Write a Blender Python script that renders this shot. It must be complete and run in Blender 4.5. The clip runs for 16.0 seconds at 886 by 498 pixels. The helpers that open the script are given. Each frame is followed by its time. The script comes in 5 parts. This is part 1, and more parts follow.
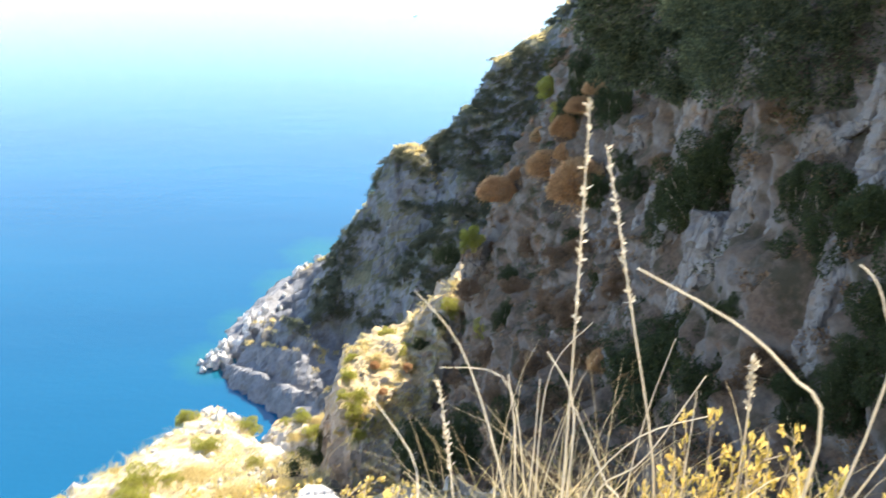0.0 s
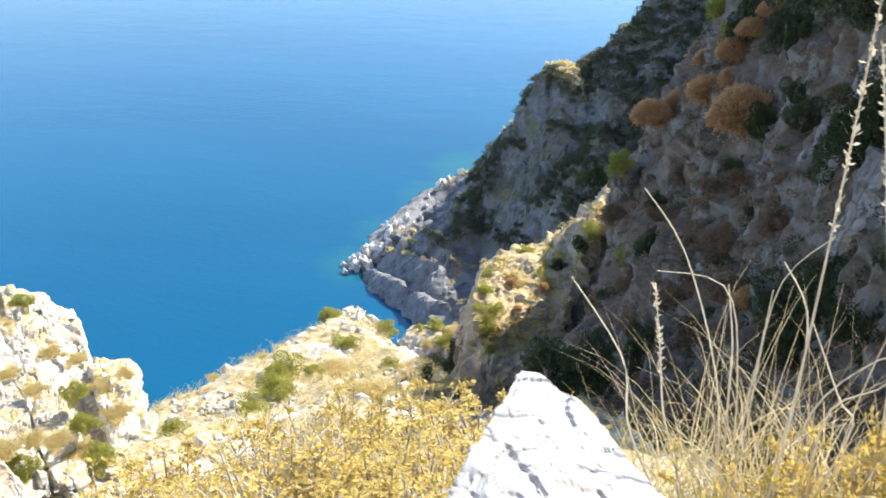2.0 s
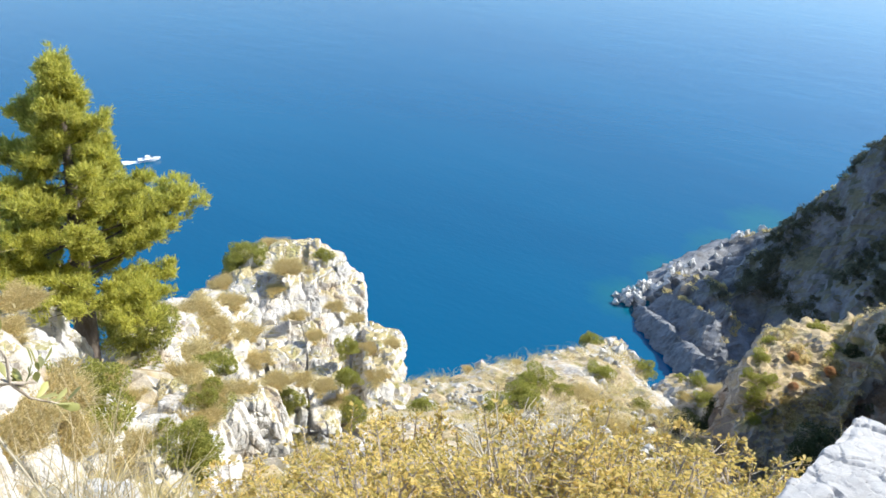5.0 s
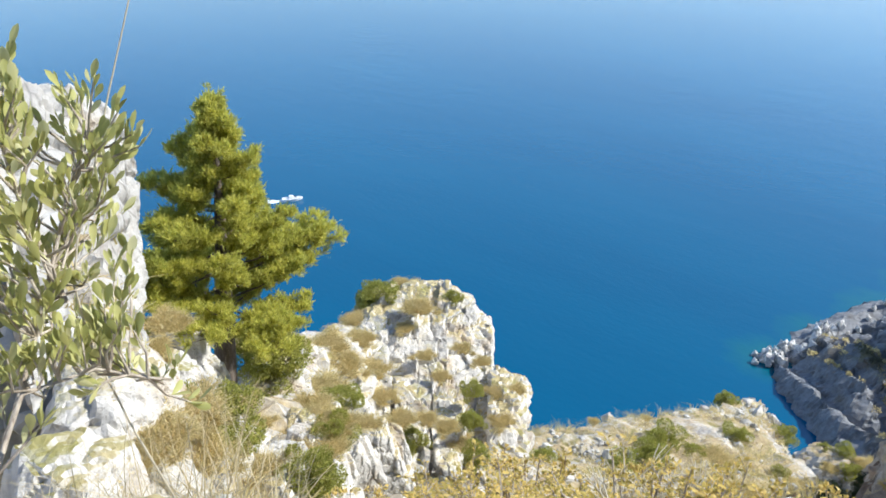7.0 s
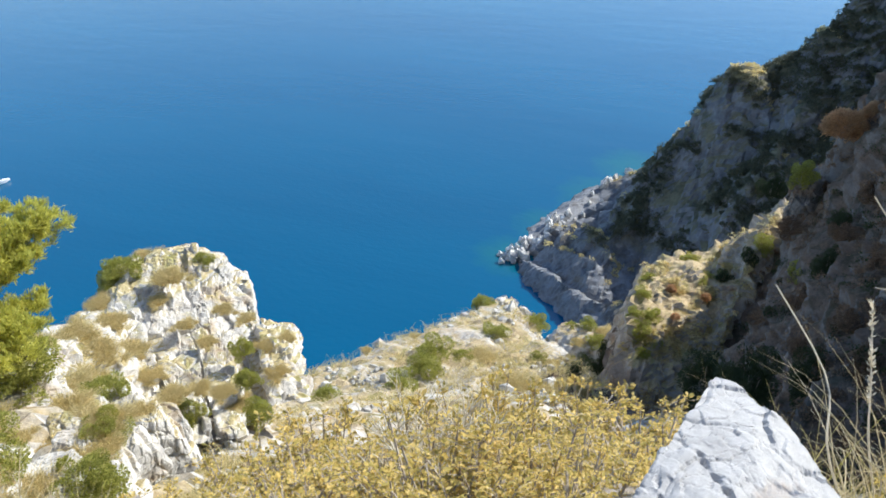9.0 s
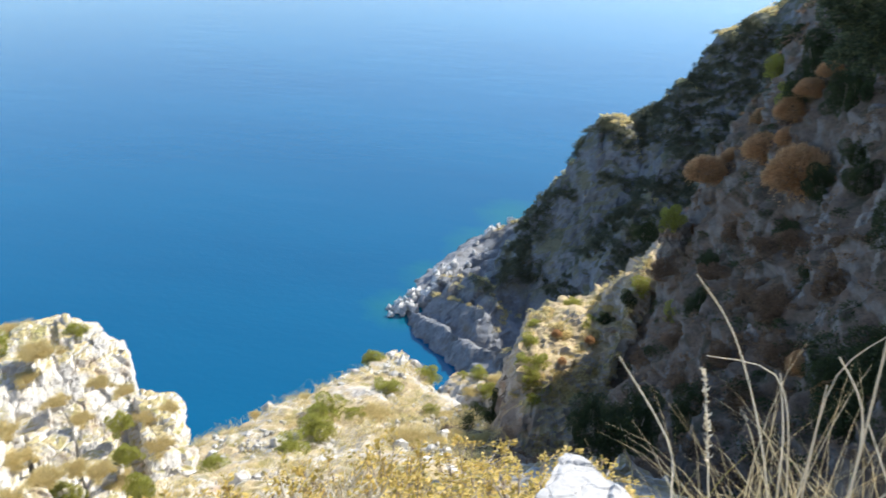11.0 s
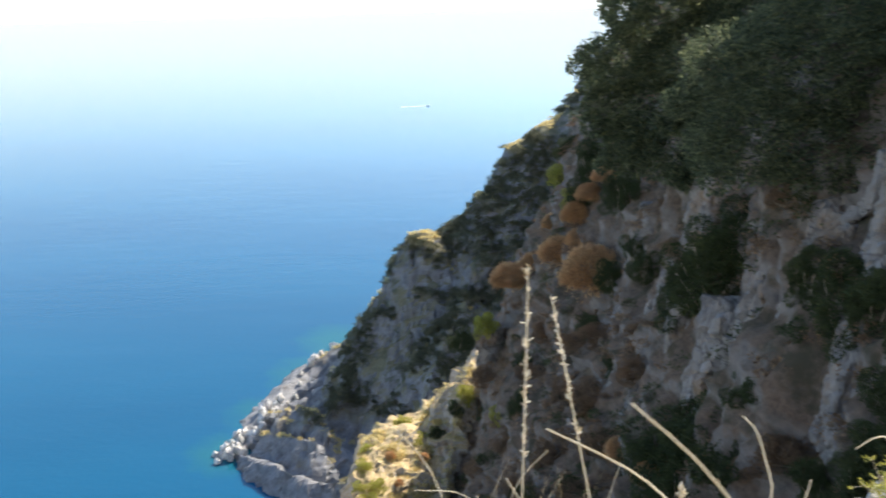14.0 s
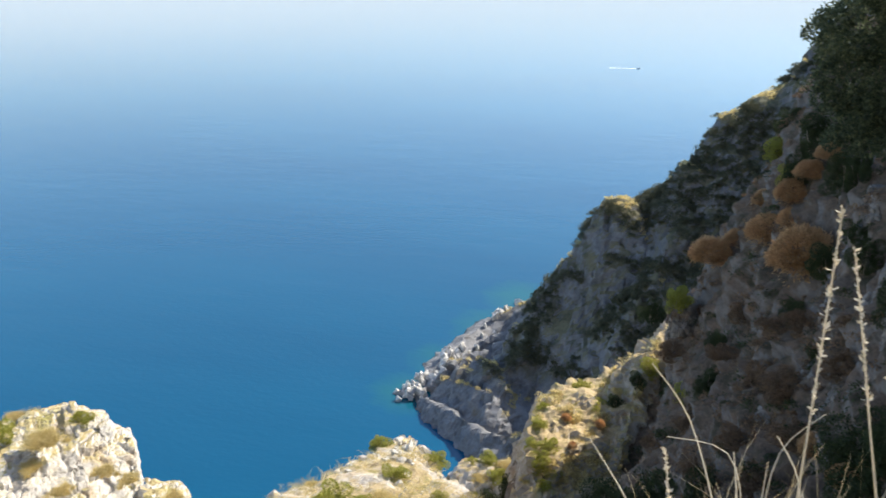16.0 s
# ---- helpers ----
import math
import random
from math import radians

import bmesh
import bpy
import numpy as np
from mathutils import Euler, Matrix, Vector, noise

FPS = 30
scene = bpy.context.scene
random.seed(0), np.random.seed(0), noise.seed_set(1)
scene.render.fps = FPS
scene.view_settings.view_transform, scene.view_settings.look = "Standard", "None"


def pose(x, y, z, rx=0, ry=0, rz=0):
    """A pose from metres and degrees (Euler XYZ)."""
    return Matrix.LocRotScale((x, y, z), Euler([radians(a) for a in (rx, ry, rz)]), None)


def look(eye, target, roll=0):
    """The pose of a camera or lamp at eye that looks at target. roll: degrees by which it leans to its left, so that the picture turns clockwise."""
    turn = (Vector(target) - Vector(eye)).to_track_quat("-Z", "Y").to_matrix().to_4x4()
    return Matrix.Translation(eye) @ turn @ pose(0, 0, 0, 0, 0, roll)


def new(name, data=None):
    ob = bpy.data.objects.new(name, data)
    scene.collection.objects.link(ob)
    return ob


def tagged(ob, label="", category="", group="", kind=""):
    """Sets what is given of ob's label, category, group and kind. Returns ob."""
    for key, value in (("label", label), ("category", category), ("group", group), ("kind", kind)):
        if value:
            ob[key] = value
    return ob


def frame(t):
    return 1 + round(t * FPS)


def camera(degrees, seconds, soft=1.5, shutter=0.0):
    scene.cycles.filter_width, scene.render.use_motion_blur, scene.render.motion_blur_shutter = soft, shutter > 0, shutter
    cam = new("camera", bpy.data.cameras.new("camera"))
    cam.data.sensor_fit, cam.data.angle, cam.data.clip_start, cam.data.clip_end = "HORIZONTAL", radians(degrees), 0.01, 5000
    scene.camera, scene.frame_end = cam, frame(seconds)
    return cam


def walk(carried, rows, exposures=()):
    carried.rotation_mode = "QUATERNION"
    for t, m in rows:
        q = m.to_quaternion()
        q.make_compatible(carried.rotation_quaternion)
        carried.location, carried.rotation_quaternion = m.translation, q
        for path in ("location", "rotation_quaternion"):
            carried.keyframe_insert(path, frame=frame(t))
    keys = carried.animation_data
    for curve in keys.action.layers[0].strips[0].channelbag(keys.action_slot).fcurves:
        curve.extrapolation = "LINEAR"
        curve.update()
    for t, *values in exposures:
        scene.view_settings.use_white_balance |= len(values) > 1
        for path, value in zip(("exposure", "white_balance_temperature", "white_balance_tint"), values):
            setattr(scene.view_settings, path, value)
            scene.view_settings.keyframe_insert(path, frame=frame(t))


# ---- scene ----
cam = camera(56.25, 16.0, soft=1.6, shutter=0.5)
walk(cam, [
    (0, pose(0.231, 0.038, 80.055, 67.22, 0.10, 0.41)),
    (0.5, pose(0.180, 0.031, 80.025, 64.76, -0.91, 4.67)),
    (1, pose(0.136, 0.018, 79.994, 62.18, -0.83, 7.66)),
    (1.5, pose(0.097, 0.015, 79.988, 60.95, 0.01, 9.90)),
    (2, pose(0.049, 0.017, 79.994, 61.59, 0.19, 11.01)),
    (2.5, pose(-0.000, 0.000, 80.000, 61.66, 0.21, 13.41)),
    (3, pose(-0.035, -0.011, 79.991, 61.51, -0.07, 17.28)),
    (3.5, pose(-0.062, 0.043, 79.929, 64.18, -0.68, 25.35)),
    (4, pose(-0.078, 0.042, 79.904, 63.92, -2.59, 32.53)),
    (4.2, pose(-0.075, 0.030, 79.895, 63.13, -2.47, 32.72)),
    (6.3, pose(-0.042, 0.066, 79.759, 64.01, -0.65, 39.66)),
    (6.5, pose(-0.045, 0.063, 79.762, 64.62, 0.04, 40.81)),
    (7, pose(-0.057, 0.047, 79.759, 65.47, -0.95, 43.15)),
    (7.5, pose(-0.056, 0.059, 79.787, 66.20, 0.48, 35.00)),
    (8, pose(-0.050, 0.081, 79.799, 62.72, 2.14, 26.96)),
    (8.2, pose(-0.038, 0.058, 79.834, 60.63, 1.97, 25.55)),
    (10.3, pose(-0.020, -0.010, 80.055, 63.40, -1.02, 20.59)),
    (10.5, pose(-0.006, -0.005, 80.058, 63.62, -1.59, 19.58)),
    (11, pose(0.041, 0.031, 80.055, 64.77, -0.57, 15.06)),
    (11.5, pose(0.098, 0.058, 80.059, 66.49, -0.23, 10.86)),
    (12, pose(0.161, 0.030, 80.112, 69.78, 0.72, 6.91)),
    (12.5, pose(0.224, -0.031, 80.175, 72.06, 1.09, 5.74)),
    (13, pose(0.324, -0.072, 80.216, 71.70, 0.44, 0.07)),
    (13.5, pose(0.383, -0.092, 80.248, 72.57, 1.44, -3.61)),
    (14, pose(0.346, -0.156, 80.272, 73.09, 1.40, 1.07)),
    (14.5, pose(0.287, -0.206, 80.273, 73.02, 0.66, 6.00)),
    (15, pose(0.246, -0.194, 80.248, 72.66, -0.26, 9.86)),
    (15.5, pose(0.195, -0.185, 80.215, 70.66, 0.28, 12.52)),
    (16, pose(0.148, -0.162, 80.185, 70.48, 0.17, 15.32)),
], exposures=[(0.0, 1.66, 6850, 11), (1.5, 1.32, 6550, 10), (3.5, 0.92, 6150, 9), (7.0, 0.52, 5850, 8), (8.0, 0.5, 5880, 8), (11.0, 0.78, 6080, 9), (13.5, 1.05, 6900, 11), (14.5, 0.9, 6700, 10), (16.0, 0.65, 6700, 10)])

# world and sun
SUN_AZ, SUN_EL = 43.0, 42.0
world = bpy.data.worlds.new("world")
scene.world = world
world.use_nodes = True
wt = world.node_tree
sky = wt.nodes.new("ShaderNodeTexSky")
sky.sky_type = "NISHITA"
sky.sun_disc = False
sky.sun_elevation, sky.sun_rotation = radians(SUN_EL), radians(SUN_AZ)
sky.air_density, sky.dust_density, sky.ozone_density = 1.0, 0.25, 1.6
wt.links.new(sky.outputs[0], wt.nodes["Background"].inputs[0])
wt.nodes["Background"].inputs[1].default_value = 0.15
sun = new("sun", bpy.data.lights.new("sun", "SUN"))
sun.data.energy, sun.data.angle, sun.data.color = 5.0, radians(0.55), (1.0, 0.93, 0.82)
sun.matrix_world = look((0, 0, 0), (-math.sin(radians(SUN_AZ)) * math.cos(radians(SUN_EL)),
                                    -math.cos(radians(SUN_AZ)) * math.cos(radians(SUN_EL)), -math.sin(radians(SUN_EL))))

# noise in numpy
def hash01(ix, iy, iz, seed):
    h = (ix.astype(np.int64) * 374761393 + iy.astype(np.int64) * 668265263 + iz.astype(np.int64) * 2147483647 + seed * 974634777) & 0xFFFFFFFF
    h = ((h ^ (h >> 13)) * 1274126177) & 0xFFFFFFFF
    h = ((h ^ (h >> 15)) * 2246822519) & 0xFFFFFFFF
    return ((h ^ (h >> 16)) & 0xFFFFFF) / 16777216.0


def vnoise(p, seed=0):
    """Smooth value noise, -1 to 1."""
    i = np.floor(p).astype(np.int64)
    f = p - i
    f = f * f * f * (f * (f * 6 - 15) + 10)
    out = 0
    for a in (0, 1):
        for b in (0, 1):
            for c in (0, 1):
                w = (f[..., 0] if a else 1 - f[..., 0]) * (f[..., 1] if b else 1 - f[..., 1]) * (f[..., 2] if c else 1 - f[..., 2])
                out = out + w * hash01(i[..., 0] + a, i[..., 1] + b, i[..., 2] + c, seed)
    return out * 2 - 1


def fbm(p, octaves=4, seed=0, gain=0.5):
    out, amp, total = 0, 1.0, 0.0
    for o in range(octaves):
        out = out + amp * vnoise(p * 2.03 ** o + 17.3 * o, seed + o)
        total += amp
        amp *= gain
    return out / total


def ridged(p, octaves=4, seed=0):
    out, amp, total = 0, 1.0, 0.0
    for o in range(octaves):
        out = out + amp * (1 - np.abs(vnoise(p * 2.1 ** o + 9.1 * o, seed + o)) * 2)
        total += amp
        amp *= 0.5
    return out / total


def worley(p, seed=0):
    """Distances to the nearest and second nearest point of a jittered lattice, a random number of the nearest, and a slanting plane through it."""
    i = np.floor(p).astype(np.int64)
    d1 = np.full(p.shape[:-1], 9.0)
    d2 = d1.copy()
    cell, at = i.copy(), p.copy()
    for a in (-1, 0, 1):
        for b in (-1, 0, 1):
            for c in (-1, 0, 1):
                n = i + np.array([a, b, c])
                x, y, z = n[..., 0], n[..., 1], n[..., 2]
                one = hash01(x, y, z, seed)
                q = n + np.stack([one, (one * 7919.13) % 1, (one * 104729.77) % 1], -1)
                d = np.sqrt(((q - p) ** 2).sum(-1))
                near = d < d1
                d2 = np.where(near, d1, np.minimum(d2, d))
                d1 = np.where(near, d, d1)
                cell = np.where(near[..., None], n, cell)
                at = np.where(near[..., None], q, at)
    x, y, z = cell[..., 0], cell[..., 1], cell[..., 2]
    slope = np.stack([hash01(x, y, z, seed + s) - 0.5 for s in (4, 5, 6)], -1)
    return d1, d2, hash01(x, y, z, seed + 3), ((p - at) * slope).sum(-1)


def blocky(p, seed=0):
    """Broken rock: chunks with flat steps between them and cracks along their borders, about -1 to 1."""
    w = p + 0.12 * np.stack([vnoise(p * 1.7, seed + 5), vnoise(p * 1.7, seed + 6), vnoise(p * 1.7, seed + 7)], -1)
    d1, d2, who, tilt = worley(w, seed)
    return (who - 0.5) * 1.0 + 2.2 * tilt - 0.45 * np.exp(-((d2 - d1) / 0.06) ** 2)


def smooth(a, b, x):
    t = np.clip((x - a) / (b - a), 0, 1)
    return t * t * (3 - 2 * t)


# meshes
def mesh_of(name, verts, faces, material=None, flat=True):
    me = bpy.data.meshes.new(name)
    if isinstance(faces, np.ndarray):
        n, k = faces.shape
        me.vertices.add(len(verts))
        me.vertices.foreach_set("co", np.asarray(verts, np.float32).ravel())
        me.loops.add(n * k)
        me.loops.foreach_set("vertex_index", faces.astype(np.int32).ravel())
        me.polygons.add(n)
        me.polygons.foreach_set("loop_start", np.arange(0, n * k, k, dtype=np.int32))
        me.polygons.foreach_set("loop_total", np.full(n, k, np.int32))
        me.polygons.foreach_set("use_smooth", np.full(n, not flat))
        me.update(calc_edges=True)
        me.validate()
    else:
        me.from_pydata([tuple(v) for v in verts], [], [tuple(f) for f in faces])
        me.update()
        if not flat:
            for p in me.polygons:
                p.use_smooth = True
    if material:
        me.materials.append(material)
    return me


def part(name, me, parent, label=""):
    ob = new(name, me)
    ob.parent = parent
    return tagged(ob, label)


def thing(name, place, label, category, group="", kind=""):
    ob = new(name)
    ob.empty_display_size = 0.2
    ob.location = place
    return tagged(ob, label, category, group, kind)


def grid_faces(n, m):
    k = np.arange(n * m).reshape(n, m)
    return np.stack([k[:-1, :-1], k[1:, :-1], k[1:, 1:], k[:-1, 1:]], -1).reshape(-1, 4)


def grid_normals(P):
    n = np.cross(np.gradient(P, axis=0), np.gradient(P, axis=1))
    return n / (np.linalg.norm(n, axis=-1, keepdims=True) + 1e-9)


def direction(az, el):
    a, e = radians(az), radians(el)
    return np.array([math.sin(a) * math.cos(e), math.cos(a) * math.cos(e), math.sin(e)])


def spot(az, el, d):
    """A place by its bearing and height as seen from the viewpoint, and its distance."""
    return np.array([0, 0, 80.0]) + d * direction(az, el)


LEFT_EYE, RIGHT_EYE = np.array([-0.06, 0.05, 79.76]), np.array([0.23, 0.04, 80.06])


def near_left(az, el, d):
    """A place near the viewer on the left, by bearing, height and distance from where one leans down."""
    return LEFT_EYE + d * direction(az, el)


def tube(points, radii, sides=5):
    """A tapered tube along points."""
    pts = np.asarray(points, float)
    verts, faces = [], []
    for i, p in enumerate(pts):
        d = pts[min(i + 1, len(pts) - 1)] - pts[max(i - 1, 0)]
        d = d / (np.linalg.norm(d) + 1e-9)
        a = np.cross(d, (0.31, 0.9, 0.3) if abs(d[1]) < 0.8 else (1, 0, 0))
        a /= np.linalg.norm(a)
        b = np.cross(d, a)
        for s in range(sides):
            w = 2 * math.pi * s / sides
            verts.append(p + radii[i] * (math.cos(w) * a + math.sin(w) * b))
    for i in range(len(pts) - 1):
        for s in range(sides):
            k, l = i * sides + s, i * sides + (s + 1) % sides
            faces.append((k, l, l + sides, k + sides))
    return np.array(verts), np.array(faces)


def merge(pieces):
    vs, fs, n = [], [], 0
    for v, f in pieces:
        vs.append(v)
        fs.append(np.asarray(f) + n)
        n += len(v)
    return np.concatenate(vs), np.concatenate(fs)


def leaves(rng, centres, size, normals=None, spread=1.0, ratio=0.45, jitter=0.35):
    """One bent pointed leaf (a rhomb of two triangles folded along its rib) at each centre."""
    n = len(centres)
    d = rng.normal(size=(n, 3)) * spread
    if normals is not None:
        d = d + normals
    d /= np.linalg.norm(d, axis=1, keepdims=True) + 1e-9
    s = np.cross(d, rng.normal(size=(n, 3)))
    s /= np.linalg.norm(s, axis=1, keepdims=True) + 1e-9
    up = np.cross(d, s)
    L = size * (1 + jitter * rng.normal(size=(n, 1))).clip(0.4, 2)
    base, tip = centres, centres + d * L
    mid = centres + d * L * 0.55 + up * L * 0.12
    v = np.stack([base, mid + s * L * ratio * 0.5, tip, mid - s * L * ratio * 0.5], 1).reshape(-1, 3)
    return v, np.arange(4 * n).reshape(n, 4)


def blades(rng, bases, dirs, lengths, width, bend=0.5, steps=4):
    """Curved tapering strips of grass."""
    n = len(bases)
    side = np.cross(dirs, rng.normal(size=(n, 3)))
    side /= np.linalg.norm(side, axis=1, keepdims=True)
    out = dirs * (1, 1, 0)
    out = out + rng.normal(size=(n, 3)) * (0.25, 0.25, 0.0)
    rows = []
    for k in range(steps + 1):
        t = k / steps
        p = bases + dirs * lengths[:, None] * t + out * (lengths[:, None] * bend * t * t) - np.array([0, 0, 1]) * (lengths[:, None] * bend * 0.6 * t ** 3)
        w = width * (1 - 0.9 * t)
        rows += [p - side * w / 2, p + side * w / 2]
    v = np.stack(rows, 1).reshape(-1, 3)
    k = 2 * (steps + 1)
    f = np.concatenate([np.arange(n)[:, None] * k + np.array([[2 * i, 2 * i + 1, 2 * i + 3, 2 * i + 2]]) for i in range(steps)])
    return v, f


def rock_mesh(name, pts, material, seed=0, cuts=4, rough=0.08, chunk=0.35, fine=0.03, cracks=(), smoothing=2, origin=(0, 0, 0)):
    """A rock: the hull of a few corners, cut finely, then broken up."""
    bm = bmesh.new()
    for p in pts:
        bm.verts.new(p)
    bmesh.ops.convex_hull(bm, input=bm.verts)
    loose = [v for v in bm.verts if not v.link_faces]
    bmesh.ops.delete(bm, geom=loose, context="VERTS")
    bmesh.ops.triangulate(bm, faces=bm.faces)
    span = max(np.ptp(np.array(pts), axis=0))
    goal = span / 2 ** cuts
    for _ in range(7):
        long_ = [e for e in bm.edges if e.calc_length() > goal]
        if not long_:
            break
        bmesh.ops.subdivide_edges(bm, edges=long_, cuts=1)
        bmesh.ops.triangulate(bm, faces=[f for f in bm.faces if len(f.verts) > 3])
    for _ in range(smoothing):
        bmesh.ops.smooth_vert(bm, verts=bm.verts, factor=0.4, use_axis_x=True, use_axis_y=True, use_axis_z=True)
    bm.normal_update()
    me = bpy.data.meshes.new(name)
    bm.to_mesh(me)
    bm.free()
    P, N = np.empty(3 * len(me.vertices), np.float32), np.empty(3 * len(me.vertices), np.float32)
    me.vertices.foreach_get("co", P)
    me.vertices.foreach_get("normal", N)
    P, N = P.reshape(-1, 3).astype(float), N.reshape(-1, 3).astype(float)
    d = rough * 0.7 * fbm(P / (chunk * 2.2), 3, seed) + rough * blocky(P / chunk * (1, 1, 0.55), seed + 3) + fine * 0.9 * blocky(P / (chunk * 0.36) * (1, 1, 0.6), seed + 8) + fine * (ridged(P / (chunk * 0.7) * (1, 1, 0.45), 4, seed + 11) - 0.35) + rough * 0.3 * fbm(P / (chunk * 0.28), 4, seed + 15)
    for line, width, deep in cracks:
        for a, b in zip(line, line[1:]):
            a, b = np.array(a) - origin[:2], np.array(b) - origin[:2]
            t = np.clip(((P[:, :2] - a) @ (b - a)) / ((b - a) @ (b - a)), 0, 1)[:, None]
            off = np.linalg.norm(P[:, :2] - a - t * (b - a), axis=1) + 0.004 * vnoise(P * 60, seed + 2)
            d = np.minimum(d, np.where((N[:, 2] > 0.2) & (off < 2 * width), d - deep * np.exp(-(off / width) ** 2), d))
    P = P + N * d[:, None]
    me.vertices.foreach_set("co", P.astype(np.float32).ravel())
    me.update()
    me.materials.append(material)
    return me


# materials
class Mat:
    """A small builder for node materials."""

    def __init__(self, name):
        self.m = bpy.data.materials.new(name)
        self.m.use_nodes = True
        self.t = self.m.node_tree
        self.b = self.t.nodes["Principled BSDF"]
        self.geo = self.t.nodes.new("ShaderNodeNewGeometry")

    def link(self, a, b):
        self.t.links.new(a, b)

    def noise(self, scale, detail=5.0, rough=0.6, stretch=(1, 1, 1), offset=0.0, kind="noise"):
        mp = self.t.nodes.new("ShaderNodeMapping")
        mp.inputs["Scale"].default_value = [scale * s for s in stretch]
        mp.inputs["Location"].default_value = (offset, offset * 1.7, offset * 0.6)
        self.link(self.geo.outputs["Position"], mp.inputs["Vector"])
        if kind == "noise":
            n = self.t.nodes.new("ShaderNodeTexNoise")
            n.inputs["Detail"].default_value, n.inputs["Roughness"].default_value = detail, rough
            n.inputs["Scale"].default_value = 1.0
            self.link(mp.outputs[0], n.inputs["Vector"])
            return n.outputs["Fac"]
        n = self.t.nodes.new("ShaderNodeTexVoronoi")
        n.feature = kind
        n.inputs["Scale"].default_value = 1.0
        self.link(mp.outputs[0], n.inputs["Vector"])
        return n.outputs["Distance"]

    def ramp(self, fac, stops):
        r = self.t.nodes.new("ShaderNodeValToRGB")
        e = r.color_ramp.elements
        while len(e) < len(stops):
            e.new(0.5)
        for k, (x, c) in zip(e, stops):
            k.position, k.color = x, (*c, 1) if len(c) == 3 else c
        self.link(fac, r.inputs[0])
        return r.outputs[0]

    def grey(self, fac, a, b):
        return self.ramp(fac, [(a, (0, 0, 0)), (b, (1, 1, 1))])

    def mix(self, fac, a, b, how="MIX"):
        n = self.t.nodes.new("ShaderNodeMix")
        n.data_type, n.blend_type = "RGBA", how
        for socket, v in ((n.inputs[0], fac), (n.inputs[6], a), (n.inputs[7], b)):
            if isinstance(v, (int, float)):
                socket.default_value = v
            elif isinstance(v, tuple):
                socket.default_value = (*v, 1)
            else:
                self.link(v, socket)
        return n.outputs[2]

    def math(self, op, a, b=0.0):
        n = self.t.nodes.new("ShaderNodeMath")
        n.operation = op
        for socket, v in ((n.inputs[0], a), (n.inputs[1], b)):
            if isinstance(v, (int, float)):
                socket.default_value = v
            else:
                self.link(v, socket)
        return n.outputs[0]

    def upness(self):
        s = self.t.nodes.new("ShaderNodeSeparateXYZ")
        self.link(self.geo.outputs["Normal"], s.inputs[0])
        return s.outputs[2]

    def done(self, colour, rough=0.9, bump=None, strength=0.4, distance=0.05, spec=0.3):
        if isinstance(colour, tuple):
            self.b.inputs["Base Color"].default_value = (*colour, 1)
        else:
            self.link(colour, self.b.inputs["Base Color"])
        if isinstance(rough, (int, float)):
            self.b.inputs["Roughness"].default_value = rough
        else:
            self.link(rough, self.b.inputs["Roughness"])
        self.b.inputs["Specular IOR Level"].default_value = spec
        if bump is not None:
            n = self.t.nodes.new("ShaderNodeBump")
            n.inputs["Strength"].default_value, n.inputs["Distance"].default_value = strength, distance
            self.link(bump, n.inputs["Height"])
            self.link(n.outputs[0], self.b.inputs["Normal"])
        return self.m


def limestone(name, light, dark, stain, size, stain_from=0.58, crack=0.5, ridge=1.2):
    m = Mat(name)
    big = m.noise(0.5 / size, 6, 0.65)
    fine = m.noise(7 / size, 8, 0.7, offset=3)
    c = m.ramp(big, [(0.3, dark), (0.52, light), (0.75, tuple(min(1, v * 1.12) for v in light))])
    c = m.mix(m.grey(m.noise(0.9 / size, 5, 0.6, offset=11), stain_from, stain_from + 0.16), c, stain)
    c = m.mix(0.45, c, m.ramp(fine, [(0.3, (0.45, 0.44, 0.42)), (0.65, (1, 1, 1))]), "MULTIPLY")
    lines = m.noise(1.3 / size, stretch=(1, 1, 0.6), kind="DISTANCE_TO_EDGE")
    c = m.mix(m.math("MULTIPLY", m.ramp(lines, [(0.0, (1, 1, 1)), (0.035, (0, 0, 0))]), crack), c, tuple(v * 0.35 for v in dark))
    return m.done(c, 0.92, m.math("ADD", fine, m.math("MULTIPLY", lines, ridge)), 0.55, 0.05 * size)


